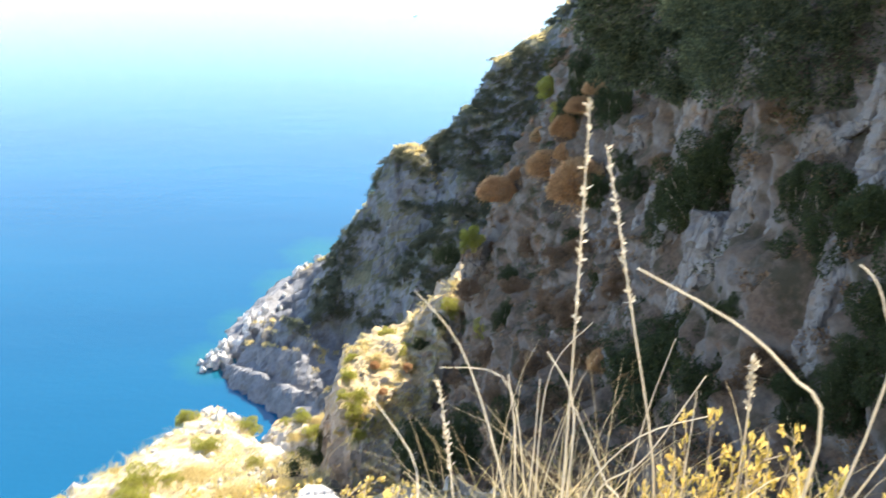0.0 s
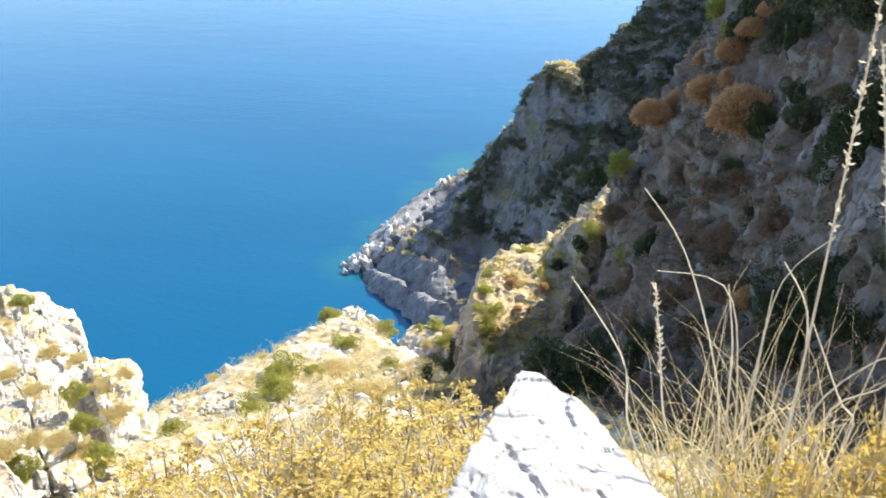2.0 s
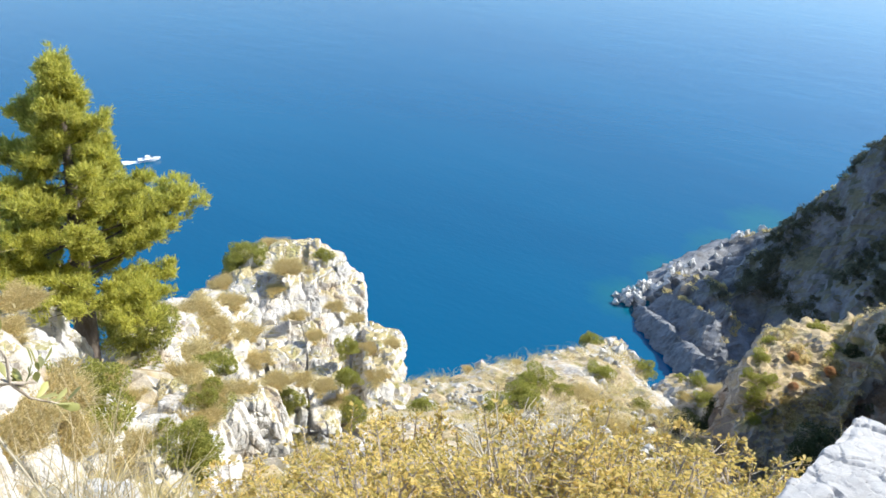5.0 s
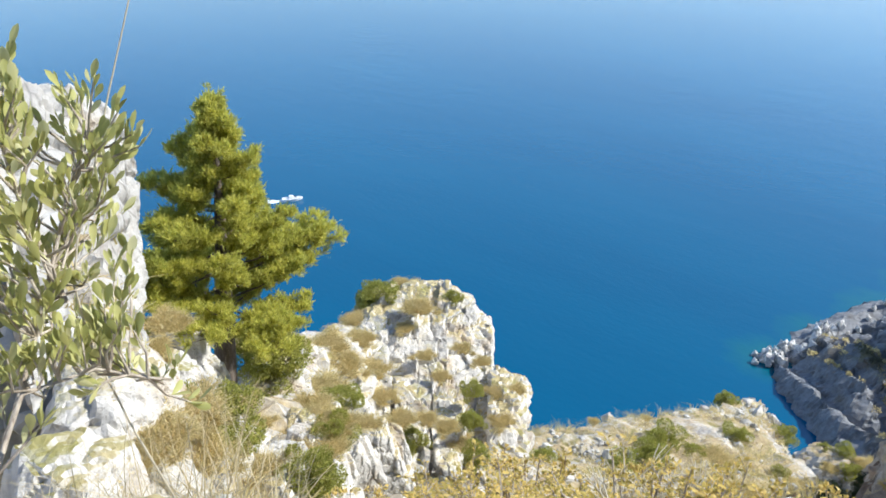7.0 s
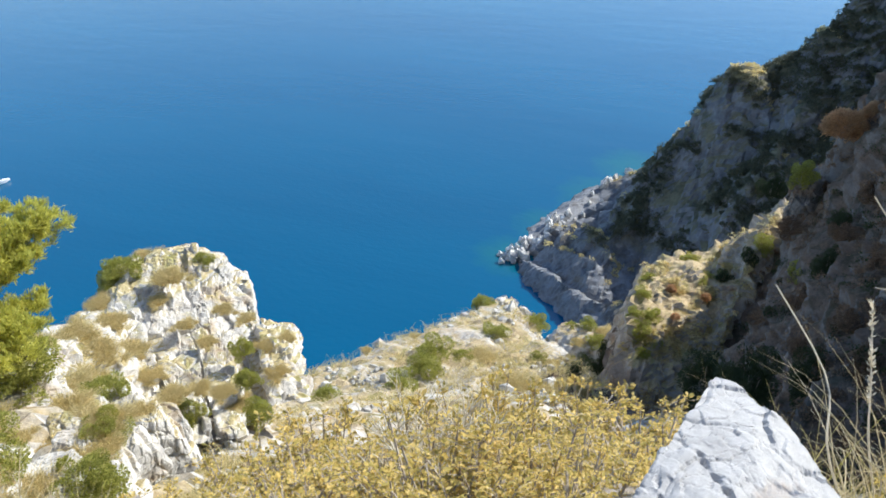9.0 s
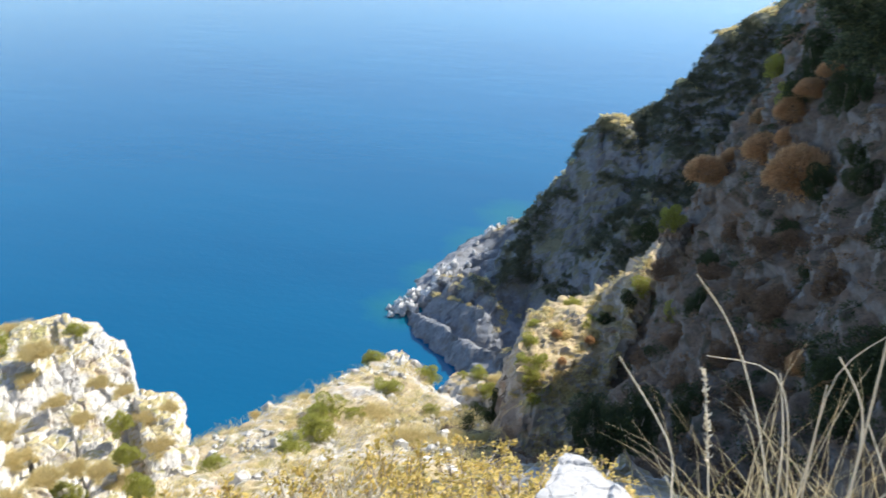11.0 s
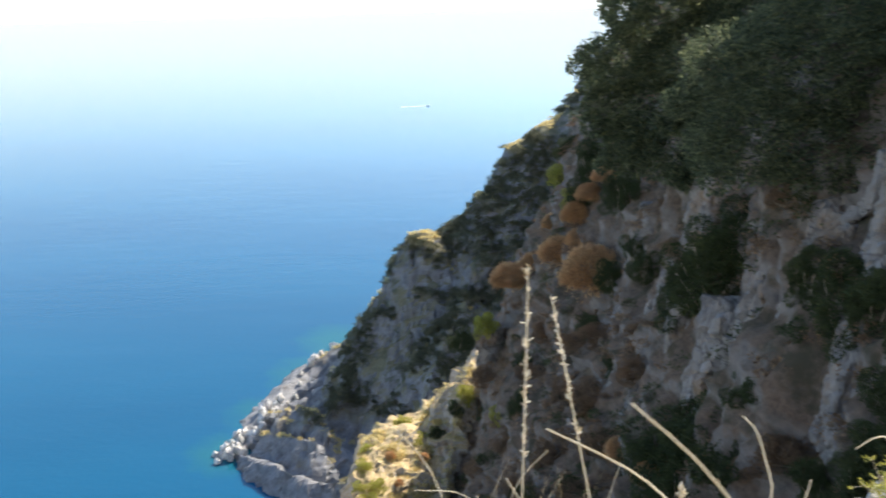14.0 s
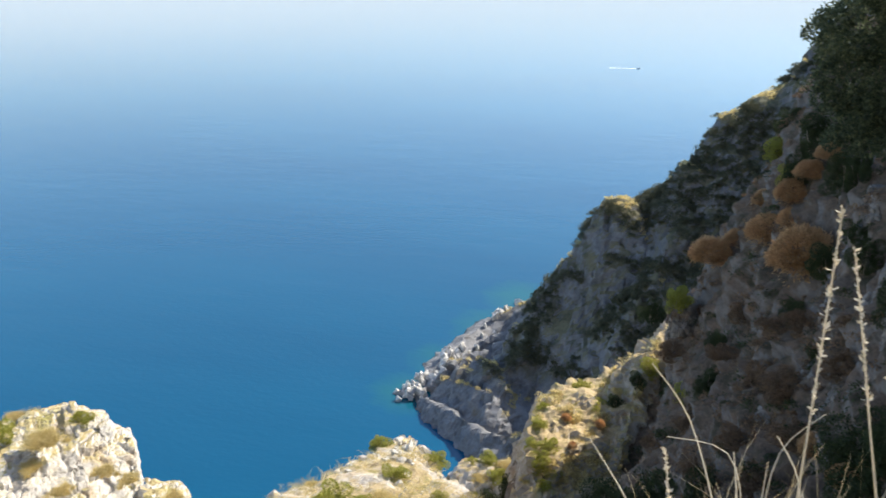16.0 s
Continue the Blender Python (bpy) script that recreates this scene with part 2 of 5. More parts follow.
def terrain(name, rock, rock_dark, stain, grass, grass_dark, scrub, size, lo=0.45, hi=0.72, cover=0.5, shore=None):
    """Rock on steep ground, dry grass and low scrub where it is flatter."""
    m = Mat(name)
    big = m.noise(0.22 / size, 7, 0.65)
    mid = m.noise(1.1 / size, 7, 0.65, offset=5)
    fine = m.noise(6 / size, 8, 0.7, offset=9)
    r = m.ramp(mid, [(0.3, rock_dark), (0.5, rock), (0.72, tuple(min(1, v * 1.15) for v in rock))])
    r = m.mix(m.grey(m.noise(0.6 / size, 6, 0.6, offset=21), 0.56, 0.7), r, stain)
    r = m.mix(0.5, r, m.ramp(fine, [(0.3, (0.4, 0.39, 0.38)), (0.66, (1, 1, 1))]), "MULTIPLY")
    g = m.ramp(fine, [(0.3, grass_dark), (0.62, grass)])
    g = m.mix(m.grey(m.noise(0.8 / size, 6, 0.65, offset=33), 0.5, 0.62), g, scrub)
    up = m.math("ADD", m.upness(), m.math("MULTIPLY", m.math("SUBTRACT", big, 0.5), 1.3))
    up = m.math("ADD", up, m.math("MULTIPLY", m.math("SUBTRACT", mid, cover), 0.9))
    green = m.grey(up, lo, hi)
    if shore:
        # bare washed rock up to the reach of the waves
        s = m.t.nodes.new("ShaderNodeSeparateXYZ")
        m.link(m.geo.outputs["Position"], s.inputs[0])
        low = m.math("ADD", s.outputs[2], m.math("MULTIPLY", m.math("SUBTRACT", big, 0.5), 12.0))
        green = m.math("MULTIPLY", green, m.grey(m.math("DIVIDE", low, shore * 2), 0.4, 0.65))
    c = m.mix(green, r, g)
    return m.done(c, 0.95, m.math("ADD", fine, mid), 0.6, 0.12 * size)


def foliage(name, lit, dark, tip=None, translucent=0.3, rough=0.6, vary=0.35, single=False):
    """Leaves that differ one by one; single: each leaf is an object of its own."""
    m = Mat(name)
    r = m.t.nodes.new("ShaderNodeObjectInfo").outputs["Random"] if single else m.geo.outputs["Random Per Island"]
    c = m.ramp(r, [(0.0, dark), (0.55, lit), (1.0, tip or tuple(min(1, v * 1.25) for v in lit))])
    c = m.mix(vary, c, m.ramp(m.noise(2.2, 4, 0.6), [(0.3, tuple(v * 0.55 for v in dark)), (0.7, lit)]))
    m.done(c, rough, spec=0.25)
    tr = m.t.nodes.new("ShaderNodeBsdfTranslucent")
    m.link(c, tr.inputs[0])
    mx = m.t.nodes.new("ShaderNodeMixShader")
    mx.inputs[0].default_value = translucent
    m.link(m.b.outputs[0], mx.inputs[1])
    m.link(tr.outputs[0], mx.inputs[2])
    m.link(mx.outputs[0], m.t.nodes["Material Output"].inputs[0])
    return m.m


def bark(name, light, dark, size=0.1):
    m = Mat(name)
    n = m.noise(1 / size, 7, 0.7, (1, 1, 0.3))
    return m.done(m.ramp(n, [(0.35, dark), (0.65, light)]), 0.9, n, 0.6, 0.02)


def plain(name, a, b, size=0.1, rough=0.5, spec=0.4):
    m = Mat(name)
    return m.done(m.ramp(m.noise(1 / size, 5, 0.6), [(0.3, a), (0.7, b)]), rough, spec=spec)


def sea(name):
    m = Mat(name)
    # the shallows along the shore, as the distance to places on it
    near = None
    for x, y, r in ((-38, 150, 12), (-34, 170, 12), (-31, 188, 12), (-44, 136, 9)):
        d = m.t.nodes.new("ShaderNodeVectorMath")
        d.operation = "DISTANCE"
        m.link(m.geo.outputs["Position"], d.inputs[0])
        d.inputs[1].default_value = (x, y, 0)
        v = m.math("DIVIDE", d.outputs["Value"], r)
        near = v if near is None else m.math("MINIMUM", near, v)
    near = m.math("ADD", near, m.math("MULTIPLY", m.math("SUBTRACT", m.noise(0.16, 5, 0.6), 0.5), 0.9))
    deep = m.ramp(m.noise(0.006, 4, 0.5, (1, 2.5, 1)), [(0.3, (0.001, 0.066, 0.143)), (0.7, (0.001, 0.083, 0.169))])
    c = m.mix(m.ramp(near, [(0.35, (1, 1, 1)), (1.25, (0, 0, 0))]), deep, (0.008, 0.1, 0.135))
    waves = m.math("ADD", m.noise(0.5, 4, 0.6, (1, 1.6, 1)), m.math("MULTIPLY", m.noise(0.05, 4, 0.6, (1, 2.5, 1)), 2.0))
    m.done(c, 0.14, waves, 0.08, 0.5, spec=0.75)
    m.b.inputs["IOR"].default_value = 1.33
    return m.m


SEA = sea("sea water")
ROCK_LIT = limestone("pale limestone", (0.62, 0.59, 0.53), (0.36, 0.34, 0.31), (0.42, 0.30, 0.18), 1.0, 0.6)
ROCK_RIB = limestone("rib limestone", (0.52, 0.495, 0.45), (0.32, 0.3, 0.27), (0.4, 0.31, 0.2), 0.6, 0.58)
ROCK_NEAR = limestone("near grey limestone", (0.47, 0.455, 0.435), (0.30, 0.29, 0.28), (0.46, 0.33, 0.22), 0.2, 0.63, 0.0, 0.1)
# wall limestone kept half as bright as the sunny rock, shade in its colour
ROCK_WALL = limestone("weathered limestone toned for shade", (0.31, 0.29, 0.27), (0.145, 0.135, 0.128), (0.28, 0.19, 0.12), 1.3, 0.52)
ROCK_SHORE = limestone("grey shore rock", (0.50, 0.48, 0.46), (0.25, 0.245, 0.25), (0.36, 0.30, 0.22), 2.5, 0.62)
ROCK_SHORE_PALE = limestone("sun bleached shore rock", (0.72, 0.70, 0.66), (0.5, 0.48, 0.45), (0.5, 0.42, 0.33), 2.5, 0.66)
GROUND = terrain("dry hillside", (0.60, 0.56, 0.50), (0.33, 0.31, 0.28), (0.44, 0.31, 0.19), (0.48, 0.38, 0.22), (0.24, 0.18, 0.1), (0.22, 0.19, 0.07), 0.8, 0.72, 0.98)
SPUR_GROUND = terrain("golden spur", (0.52, 0.47, 0.40), (0.3, 0.26, 0.22), (0.42, 0.27, 0.16), (0.52, 0.41, 0.24), (0.3, 0.22, 0.12), (0.3, 0.25, 0.1), 0.6, 0.35, 0.7)
# dark copy of the dry hillside colours, with the wall's shade put into them
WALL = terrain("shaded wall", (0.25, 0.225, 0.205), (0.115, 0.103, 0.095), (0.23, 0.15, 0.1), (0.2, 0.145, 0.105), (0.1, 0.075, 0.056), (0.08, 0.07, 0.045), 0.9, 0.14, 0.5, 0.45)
# rock leans blue and dark: distance haze and shade put into the headland's colours
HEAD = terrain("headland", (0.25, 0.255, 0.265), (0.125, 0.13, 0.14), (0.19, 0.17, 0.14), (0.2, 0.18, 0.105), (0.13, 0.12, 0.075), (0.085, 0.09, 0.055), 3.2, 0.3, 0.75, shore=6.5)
CRAG = terrain("crag limestone", (0.70, 0.665, 0.605), (0.42, 0.395, 0.355), (0.5, 0.38, 0.24), (0.52, 0.43, 0.22), (0.3, 0.24, 0.12), (0.3, 0.27, 0.09), 0.8, 0.74, 0.98)
LEAF_SHRUB = foliage("yellow green shrub leaves", (0.74, 0.55, 0.15), (0.34, 0.3, 0.08), (0.88, 0.68, 0.27), 0.45, vary=0.25)
LEAF_DARK = foliage("dark evergreen leaves", (0.065, 0.085, 0.03), (0.035, 0.046, 0.02), (0.10, 0.125, 0.045), 0.25)
LEAF_OAK = foliage("oak leaves", (0.125, 0.155, 0.085), (0.05, 0.068, 0.04), (0.32, 0.34, 0.17), 0.45, vary=0.5)
LEAF_PINE = foliage("pine needles", (0.66, 0.63, 0.12), (0.3, 0.33, 0.06), (0.84, 0.78, 0.22), 0.55, vary=0.2)
LEAF_BUSH = foliage("olive bush leaves", (0.42, 0.42, 0.09), (0.22, 0.23, 0.05), (0.58, 0.54, 0.15), 0.55, vary=0.2)
LEAF_OCHRE = foliage("olive brown oak leaves", (0.32, 0.3, 0.11), (0.15, 0.15, 0.06), (0.56, 0.5, 0.2), 0.55)
LEAF_DOME = foliage("rust brown dry twigs", (0.70, 0.45, 0.235), (0.44, 0.27, 0.14), (0.86, 0.6, 0.34), 0.5)
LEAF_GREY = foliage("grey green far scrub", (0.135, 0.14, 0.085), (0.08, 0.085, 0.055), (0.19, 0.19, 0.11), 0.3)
LEAF_BROWN = foliage("brown dry scrub", (0.28, 0.18, 0.11), (0.13, 0.09, 0.06), (0.4, 0.27, 0.16), 0.3)
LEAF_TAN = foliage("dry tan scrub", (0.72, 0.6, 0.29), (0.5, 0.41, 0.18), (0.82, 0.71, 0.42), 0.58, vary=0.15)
LEAF_BIG = foliage("leathery grey green leaves", (0.58, 0.56, 0.2), (0.32, 0.33, 0.1), (0.8, 0.75, 0.46), 0.4, 0.4, single=True)
LEAF_BIG_REST = foliage("leathery leaves within", (0.58, 0.56, 0.2), (0.32, 0.33, 0.1), (0.8, 0.75, 0.46), 0.4, 0.4)
STRAW = foliage("straw", (0.74, 0.61, 0.36), (0.46, 0.36, 0.18), (0.86, 0.77, 0.56), 0.5)
STALK = foliage("bleached stalk", (0.78, 0.71, 0.56), (0.6, 0.51, 0.34), (0.86, 0.81, 0.7), 0.4)
GOLD = foliage("golden grass", (0.72, 0.6, 0.22), (0.42, 0.38, 0.1), (0.86, 0.76, 0.42), 0.55)
TWIG = bark("pale twigs", (0.58, 0.51, 0.41), (0.30, 0.24, 0.18), 0.03)
BARK = bark("grey bark", (0.22, 0.18, 0.15), (0.08, 0.065, 0.055), 0.08)

# ---- the land: heights by bearing and distance from the viewpoint, a wall to the right, two spurs and the headland
def along(x, y, line, steep, back=None, brow=0.0, gentle=0.4):
    """Height of a ridge whose crest runs through the (x, y, z) places of line; steep: fall per metre (back: on the left of its way); brow: metres of gentler ground below the crest."""
    out = np.full(x.shape, -99.0)
    for (ax, ay, az), (bx, by, bz) in zip(line, line[1:]):
        dx, dy = bx - ax, by - ay
        t = np.clip(((x - ax) * dx + (y - ay) * dy) / (dx * dx + dy * dy), 0, 1)
        d = np.hypot(x - ax - t * dx, y - ay - t * dy)
        left = (dx * (y - ay) - dy * (x - ax)) > 0
        fall = np.where(left, back or steep, steep)
        out = np.maximum(out, az + t * (bz - az) - np.minimum(d, brow) * np.minimum(gentle, fall) - np.maximum(d - brow, 0) * fall)
    return out


# crest beyond x 28 is unseen, raised only to shade the headland's face
HEAD_CREST = [(-45, 136, 0.3), (-41, 148, 2.2), (-35, 166, 3.6), (-26.5, 169, 7.4), (-18.4, 160, 13.4), (-11.0, 156.5, 24.0), (-7.6, 157, 36.6), (-4.6, 159, 35),
              (5.8, 162, 43.5), (10.5, 164, 47), (12.2, 167.5, 52), (18.8, 171, 55.5), (27.7, 176.5, 58.7), (33, 178, 64.5), (43, 182, 86.5), (70, 195, 120.5), (130, 215, 148.5)]
HEAD_RIBS = ([(-10, 158, 30.5), (-20.5, 141, 13.5), (-29.5, 127, 4)], [(9, 163, 43), (0, 142, 28), (-10, 124, 9), (-17, 119, 2)],
             [(22, 172, 53), (16, 146, 38), (6, 120, 17)], [(60, 190, 70), (40, 150, 50), (24, 118, 24)],
             [(-44.5, 136, 1.2), (-40, 131.6, 2.6), (-32.5, 125, 4.2), (-26, 119.5, 4.8), (-14, 116.5, 5)], [(-42, 140, 1.8), (-36, 134, 5.5), (-26, 127, 8)], [(-38, 150, 2.4), (-33, 142, 5.5), (-27, 134, 10)], [(-39, 146, 2.6), (-31, 151, 4.5), (-22, 152, 11)], [(-36, 157, 2), (-29, 160, 4.5), (-22, 160, 9)], [(-40, 146, 3.6), (-34, 137, 6.5), (-24, 130, 9)])
SPUR = [(8, 54.5, 63.4), (3.2, 53.6, 56.6), (-0.4, 53.4, 52.2), (-1.6, 53, 52.0), (-4, 50, 52.2), (-6.2, 46.4, 51.8), (-6.9, 44.5, 48.2)]
LEDGE = [(-14.0, 63.4, 36.4), (-10.4, 64.6, 36.6), (-6, 66, 37.5)]


def spur_height(x, y):
    """The sunny spur, cut off by a cliff at its seaward end."""
    r, az = np.hypot(x, y), np.degrees(np.arctan2(x, y))
    return along(x, y, SPUR, 2.1, 0.95, 2.6, 0.3) - 3.4 * r * np.radians(np.maximum(0, -8.2 - az))


def land(x, y):
    r, az = np.hypot(x, y), np.degrees(np.arctan2(x, y))
    left = np.interp(r, [0, 1.6, 4, 7, 12, 15, 18, 22, 27, 32, 36, 44, 62], [78.4, 78.3, 75.6, 73.0, 68.6, 66.2, 64.1, 61.8, 59.6, 57.4, 52, 30, -3])
    mid = np.interp(r, [0, 1.6, 4, 6, 20, 33, 36.5, 43, 51, 54, 60, 78], [78.4, 78.3, 75.6, 73.6, 62.4, 53.6, 52.6, 50.6, 48, 44, 26, -3])
    right = np.interp(r, [0, 1.6, 4, 6, 12, 20, 26, 33, 45, 60, 72, 84, 108], [78.4, 78.4, 76.4, 74.4, 69.5, 63.6, 59, 52.5, 44.4, 33.2, 22, 6, -6])
    out = np.interp(r, [0, 3, 6, 9, 10.5, 13, 40, 56], [78.4, 78, 77.2, 76.6, 75.2, 70, 10, -6])
    edge = np.interp(az, [-36, -30, -25, -21, -18.7, -14], [36, 39.3, 42.7, 46.5, 50.6, 50])
    mid = np.where(r > edge, np.minimum(mid, np.interp(edge, [33, 36.5, 43, 51], [53.6, 53.2, 50.8, 48]) - 2.2 * (r - edge)), mid)
    a = smooth(-37, -43, az)
    z = mid * (1 - a) + left * a
    b = smooth(-18 + 5 * smooth(46, 34, r), -12.5 + 9 * smooth(46, 34, r), az)
    z = z * (1 - b) + right * b
    bank = np.interp(r, [0, 1.6, 4, 7, 12, 15, 18, 22, 30, 44, 56], [78.4, 78.3, 76, 73.8, 70.4, 69.2, 67.6, 64.6, 58, 20, -6])
    e = smooth(-52.5, -57, az)
    z = z * (1 - e) + bank * e
    c = smooth(-63, -69, az) * smooth(4, 8, r)
    z = z * (1 - c) + out * c
    z = np.maximum(z, np.where(y < 12, 78.2 + 0.75 * (-y - 1.2) - 1.4 * np.maximum(0, y) - 0.9 * np.maximum(0, np.abs(x + 2) - 9), -99))
    # the wall
    near = smooth(12, 2, y)
    wall = np.interp(x - 3.2 * near, [-16, -6, -0.5, 3.3, 7.2, 9.4, 12, 16, 40, 120], [20, 40, 54, 62, 68, 74, 80, 90, 108, 140])
    far = np.interp(x, [-16, -6, -2, 0.5, 1.7, 3.0, 6.1, 8.3, 11, 15, 40, 120], [20, 36, 44, 50, 55.4, 61, 68, 74, 80, 90, 108, 140])
    wall = wall + (far - wall) * smooth(37, 47, y)
    wall = np.minimum(wall, 71.5 + 0.9 * np.maximum(0, 53 - y) + 0.25 * np.maximum(0, x - 9))
    wall = wall - 2.4 * np.maximum(0, y - 51.7 - 0.25 * np.maximum(0, x - 7)) - 0.12 * np.maximum(0, -y)
    z = np.maximum(z, np.where(y > 3, wall, wall - 0.6 * (3 - y)))
    z = np.maximum(z, spur_height(x, y))
    z = np.maximum(z, along(x, y, LEDGE, 0.95, 2.4, 1.4, 0.25))
    z = np.maximum(z, along(x, y, HEAD_CREST, 1.3, 2.2, 3.2, 0.45))
    for rib in HEAD_RIBS:
        z = np.maximum(z, along(x, y, rib, 1.15))
    return np.maximum(z, -6)


def ground_spot(az, el, d):
    """Where the way at that bearing meets the land near the distance d; else the place at d."""
    s = np.linspace(0.6 * d, 1.35 * d, 400)
    p = np.array([0, 0, 80.0]) + s[:, None] * direction(az, el)[None]
    hit = np.flatnonzero(p[:, 2] < land(p[:, 0], p[:, 1]))
    return p[hit[0]] if len(hit) and hit[0] > 0 else spot(az, el, d)


def height(x, y):
    return float(land(np.array([float(x)]), np.array([float(y)]))[0])


def sheet(name, xs, ys, material, amount, scale, label, lower=0.0, seed=0, keep=None, crisp=True, swell=0.9, sink=None, surface=land, ribs=0.0, chunks=1.0):
    x, y = np.meshgrid(xs, ys, indexing="ij")
    P = np.stack([x, y, surface(x, y) - lower], -1)
    if sink is not None:
        P[..., 2] -= sink(x, y)
    N = grid_normals(P)
    steep = smooth(0.93, 0.62, N[..., 2])
    steep = np.maximum(steep, 0.3)
    d = amount * (swell * fbm(P / (scale * 3), 4, seed) + chunks * steep * 0.55 * blocky(P / scale * (1, 1, 0.6), seed + 20) + (0.1 + 0.2 * steep) * fbm(P / (scale * 0.3), 4, seed + 40)
                  + chunks * steep * 0.22 * blocky(P / (scale * 0.36), seed + 60))
    if ribs:
        # upright flutes and clefts of the steep rock
        w = P / scale + 0.35 * np.stack([vnoise(P / scale * 0.8, seed + 70 + k) for k in range(3)], -1)
        d = d + ribs * steep * (ridged(w * (0.62, 0.62, 0.24), 5, seed + 80) - 0.3 + 0.5 * (ridged(w * (1.9, 1.9, 1.1), 4, seed + 90) - 0.3))
    if keep is not None:
        d = d * keep(x, y)
    P = P + N * d[..., None]
    ob = new(name, mesh_of(name, P.reshape(-1, 3), grid_faces(len(xs), len(ys)), material, flat=crisp))
    return tagged(ob, label, kind="structure"), P, N


def calm(x, y):
    r, az = np.hypot(x, y), np.degrees(np.arctan2(x, y))
    return 0.25 + 0.75 * smooth(3, 9, r) + 0.7 * smooth(-43, -47, az) * smooth(7, 11, r) * smooth(30, 26, r)


ground, GP, GN = sheet("ground", np.arange(-46, 2.01, 0.22), np.arange(-12, 70.1, 0.26), GROUND, 0.8, 1.3, "dry grassy limestone hillside falling to the sea", keep=calm, sink=lambda x, y: 3 * smooth(-9.6, -8.6, x) * smooth(25, 28, y))
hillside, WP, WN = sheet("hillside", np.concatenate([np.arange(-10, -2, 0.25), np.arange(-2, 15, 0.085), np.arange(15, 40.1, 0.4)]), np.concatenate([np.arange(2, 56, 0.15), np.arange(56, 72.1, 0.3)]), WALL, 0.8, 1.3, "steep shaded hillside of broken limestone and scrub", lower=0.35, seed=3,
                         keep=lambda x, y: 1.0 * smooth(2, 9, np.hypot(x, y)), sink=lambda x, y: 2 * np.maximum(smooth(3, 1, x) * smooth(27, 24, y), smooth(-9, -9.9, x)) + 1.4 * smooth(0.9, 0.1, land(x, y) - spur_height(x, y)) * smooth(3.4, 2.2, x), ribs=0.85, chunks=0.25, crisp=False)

# golden grass sheet stops where the sunlit wedge ends, painting that light by colour
spur, SP, SN = sheet("spur", np.arange(-12, 4.01, 0.16), np.arange(37, 57.1, 0.18), SPUR_GROUND, 0.8, 1.1, "sunny spur of golden dry grass and pale stones", lower=0.05, seed=5, surface=spur_height, sink=lambda x, y: 3 * smooth(0.6, 2.0, x + 0.25 * (53 - y)), ribs=0.4)
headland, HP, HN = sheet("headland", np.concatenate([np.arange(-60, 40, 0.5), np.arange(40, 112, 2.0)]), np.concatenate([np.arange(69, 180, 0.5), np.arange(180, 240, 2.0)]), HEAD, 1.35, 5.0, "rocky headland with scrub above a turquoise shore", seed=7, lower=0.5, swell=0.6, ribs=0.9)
mountain = sheet("mountain", np.arange(-150, 260, 4.0), np.arange(-120, 330, 4.0), GROUND, 0.6, 8.0, "lower mass of the mountain", lower=5.0, seed=9)[0]

# glowing ring added past the sea, standing in for haze over the horizon
turn = np.linspace(0, 2 * math.pi, 73)
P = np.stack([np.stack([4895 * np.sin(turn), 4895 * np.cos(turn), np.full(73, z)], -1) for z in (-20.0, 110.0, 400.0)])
haze = Mat("emissive haze ring")
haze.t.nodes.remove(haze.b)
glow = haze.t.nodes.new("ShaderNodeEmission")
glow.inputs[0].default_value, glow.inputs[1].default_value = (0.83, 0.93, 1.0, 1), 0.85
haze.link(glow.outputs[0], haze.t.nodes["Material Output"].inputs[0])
tagged(new("backdrop", mesh_of("backdrop", P.reshape(-1, 3), grid_faces(3, 73), haze.m)), "glowing ring standing in for haze along the horizon", kind="structure")

# sea, one sheet to the horizon
ring = np.concatenate([[0], np.geomspace(40, 4900, 30)])
turn = np.linspace(0, 2 * math.pi, 73)
P = np.stack([ring[:, None] * np.sin(turn)[None], ring[:, None] * np.cos(turn)[None], np.zeros((len(ring), len(turn)))], -1)
water = tagged(new("water", mesh_of("water", P.reshape(-1, 3), grid_faces(len(ring), len(turn))[:, ::-1], SEA, flat=False)), "calm deep blue sea under the cliffs", kind="structure")

# ---- rocks
from mathutils.bvhtree import BVHTree

SOLID = []


def solid(me, base, turn=0.0, size=1.0):
    """Remembers a rock's shape, so that plants can be set on it."""
    c, s = math.cos(turn) * size, math.sin(turn) * size
    q = np.empty(3 * len(me.vertices), np.float32)
    me.vertices.foreach_get("co", q)
    q = q.reshape(-1, 3)
    pts = np.stack([base[0] + c * q[:, 0] - s * q[:, 1], base[1] + s * q[:, 0] + c * q[:, 1], base[2] + size * q[:, 2]], -1).tolist()
    SOLID.append(BVHTree.FromPolygons(pts, [tuple(p.vertices) for p in me.polygons]))


def rest_spot(az, el, d):
    """Where the way at that bearing first meets rock or ground near the distance d."""
    best = ground_spot(az, el, d)
    reach = np.linalg.norm(best - np.array([0, 0, 80.0]))
    for tree in SOLID:
        hit, _, _, far = tree.ray_cast(Vector((0, 0, 80)), Vector(direction(az, el)))
        if hit is not None and far < reach:
            best, reach = np.array(hit), far
    return best


def rock_thing(name, pts, material, label, category="rock", seed=0, group="", **kw):
    pts = np.array(pts, float)
    base = np.array([*pts[:, :2].mean(0), pts[:, 2].min()])
    ob = new(name, rock_mesh(name, pts - base, material, seed, origin=base, **kw))
    if category != "boulder":
        solid(ob.data, base)
    ob.location = base
    return tagged(ob, label, category, group)


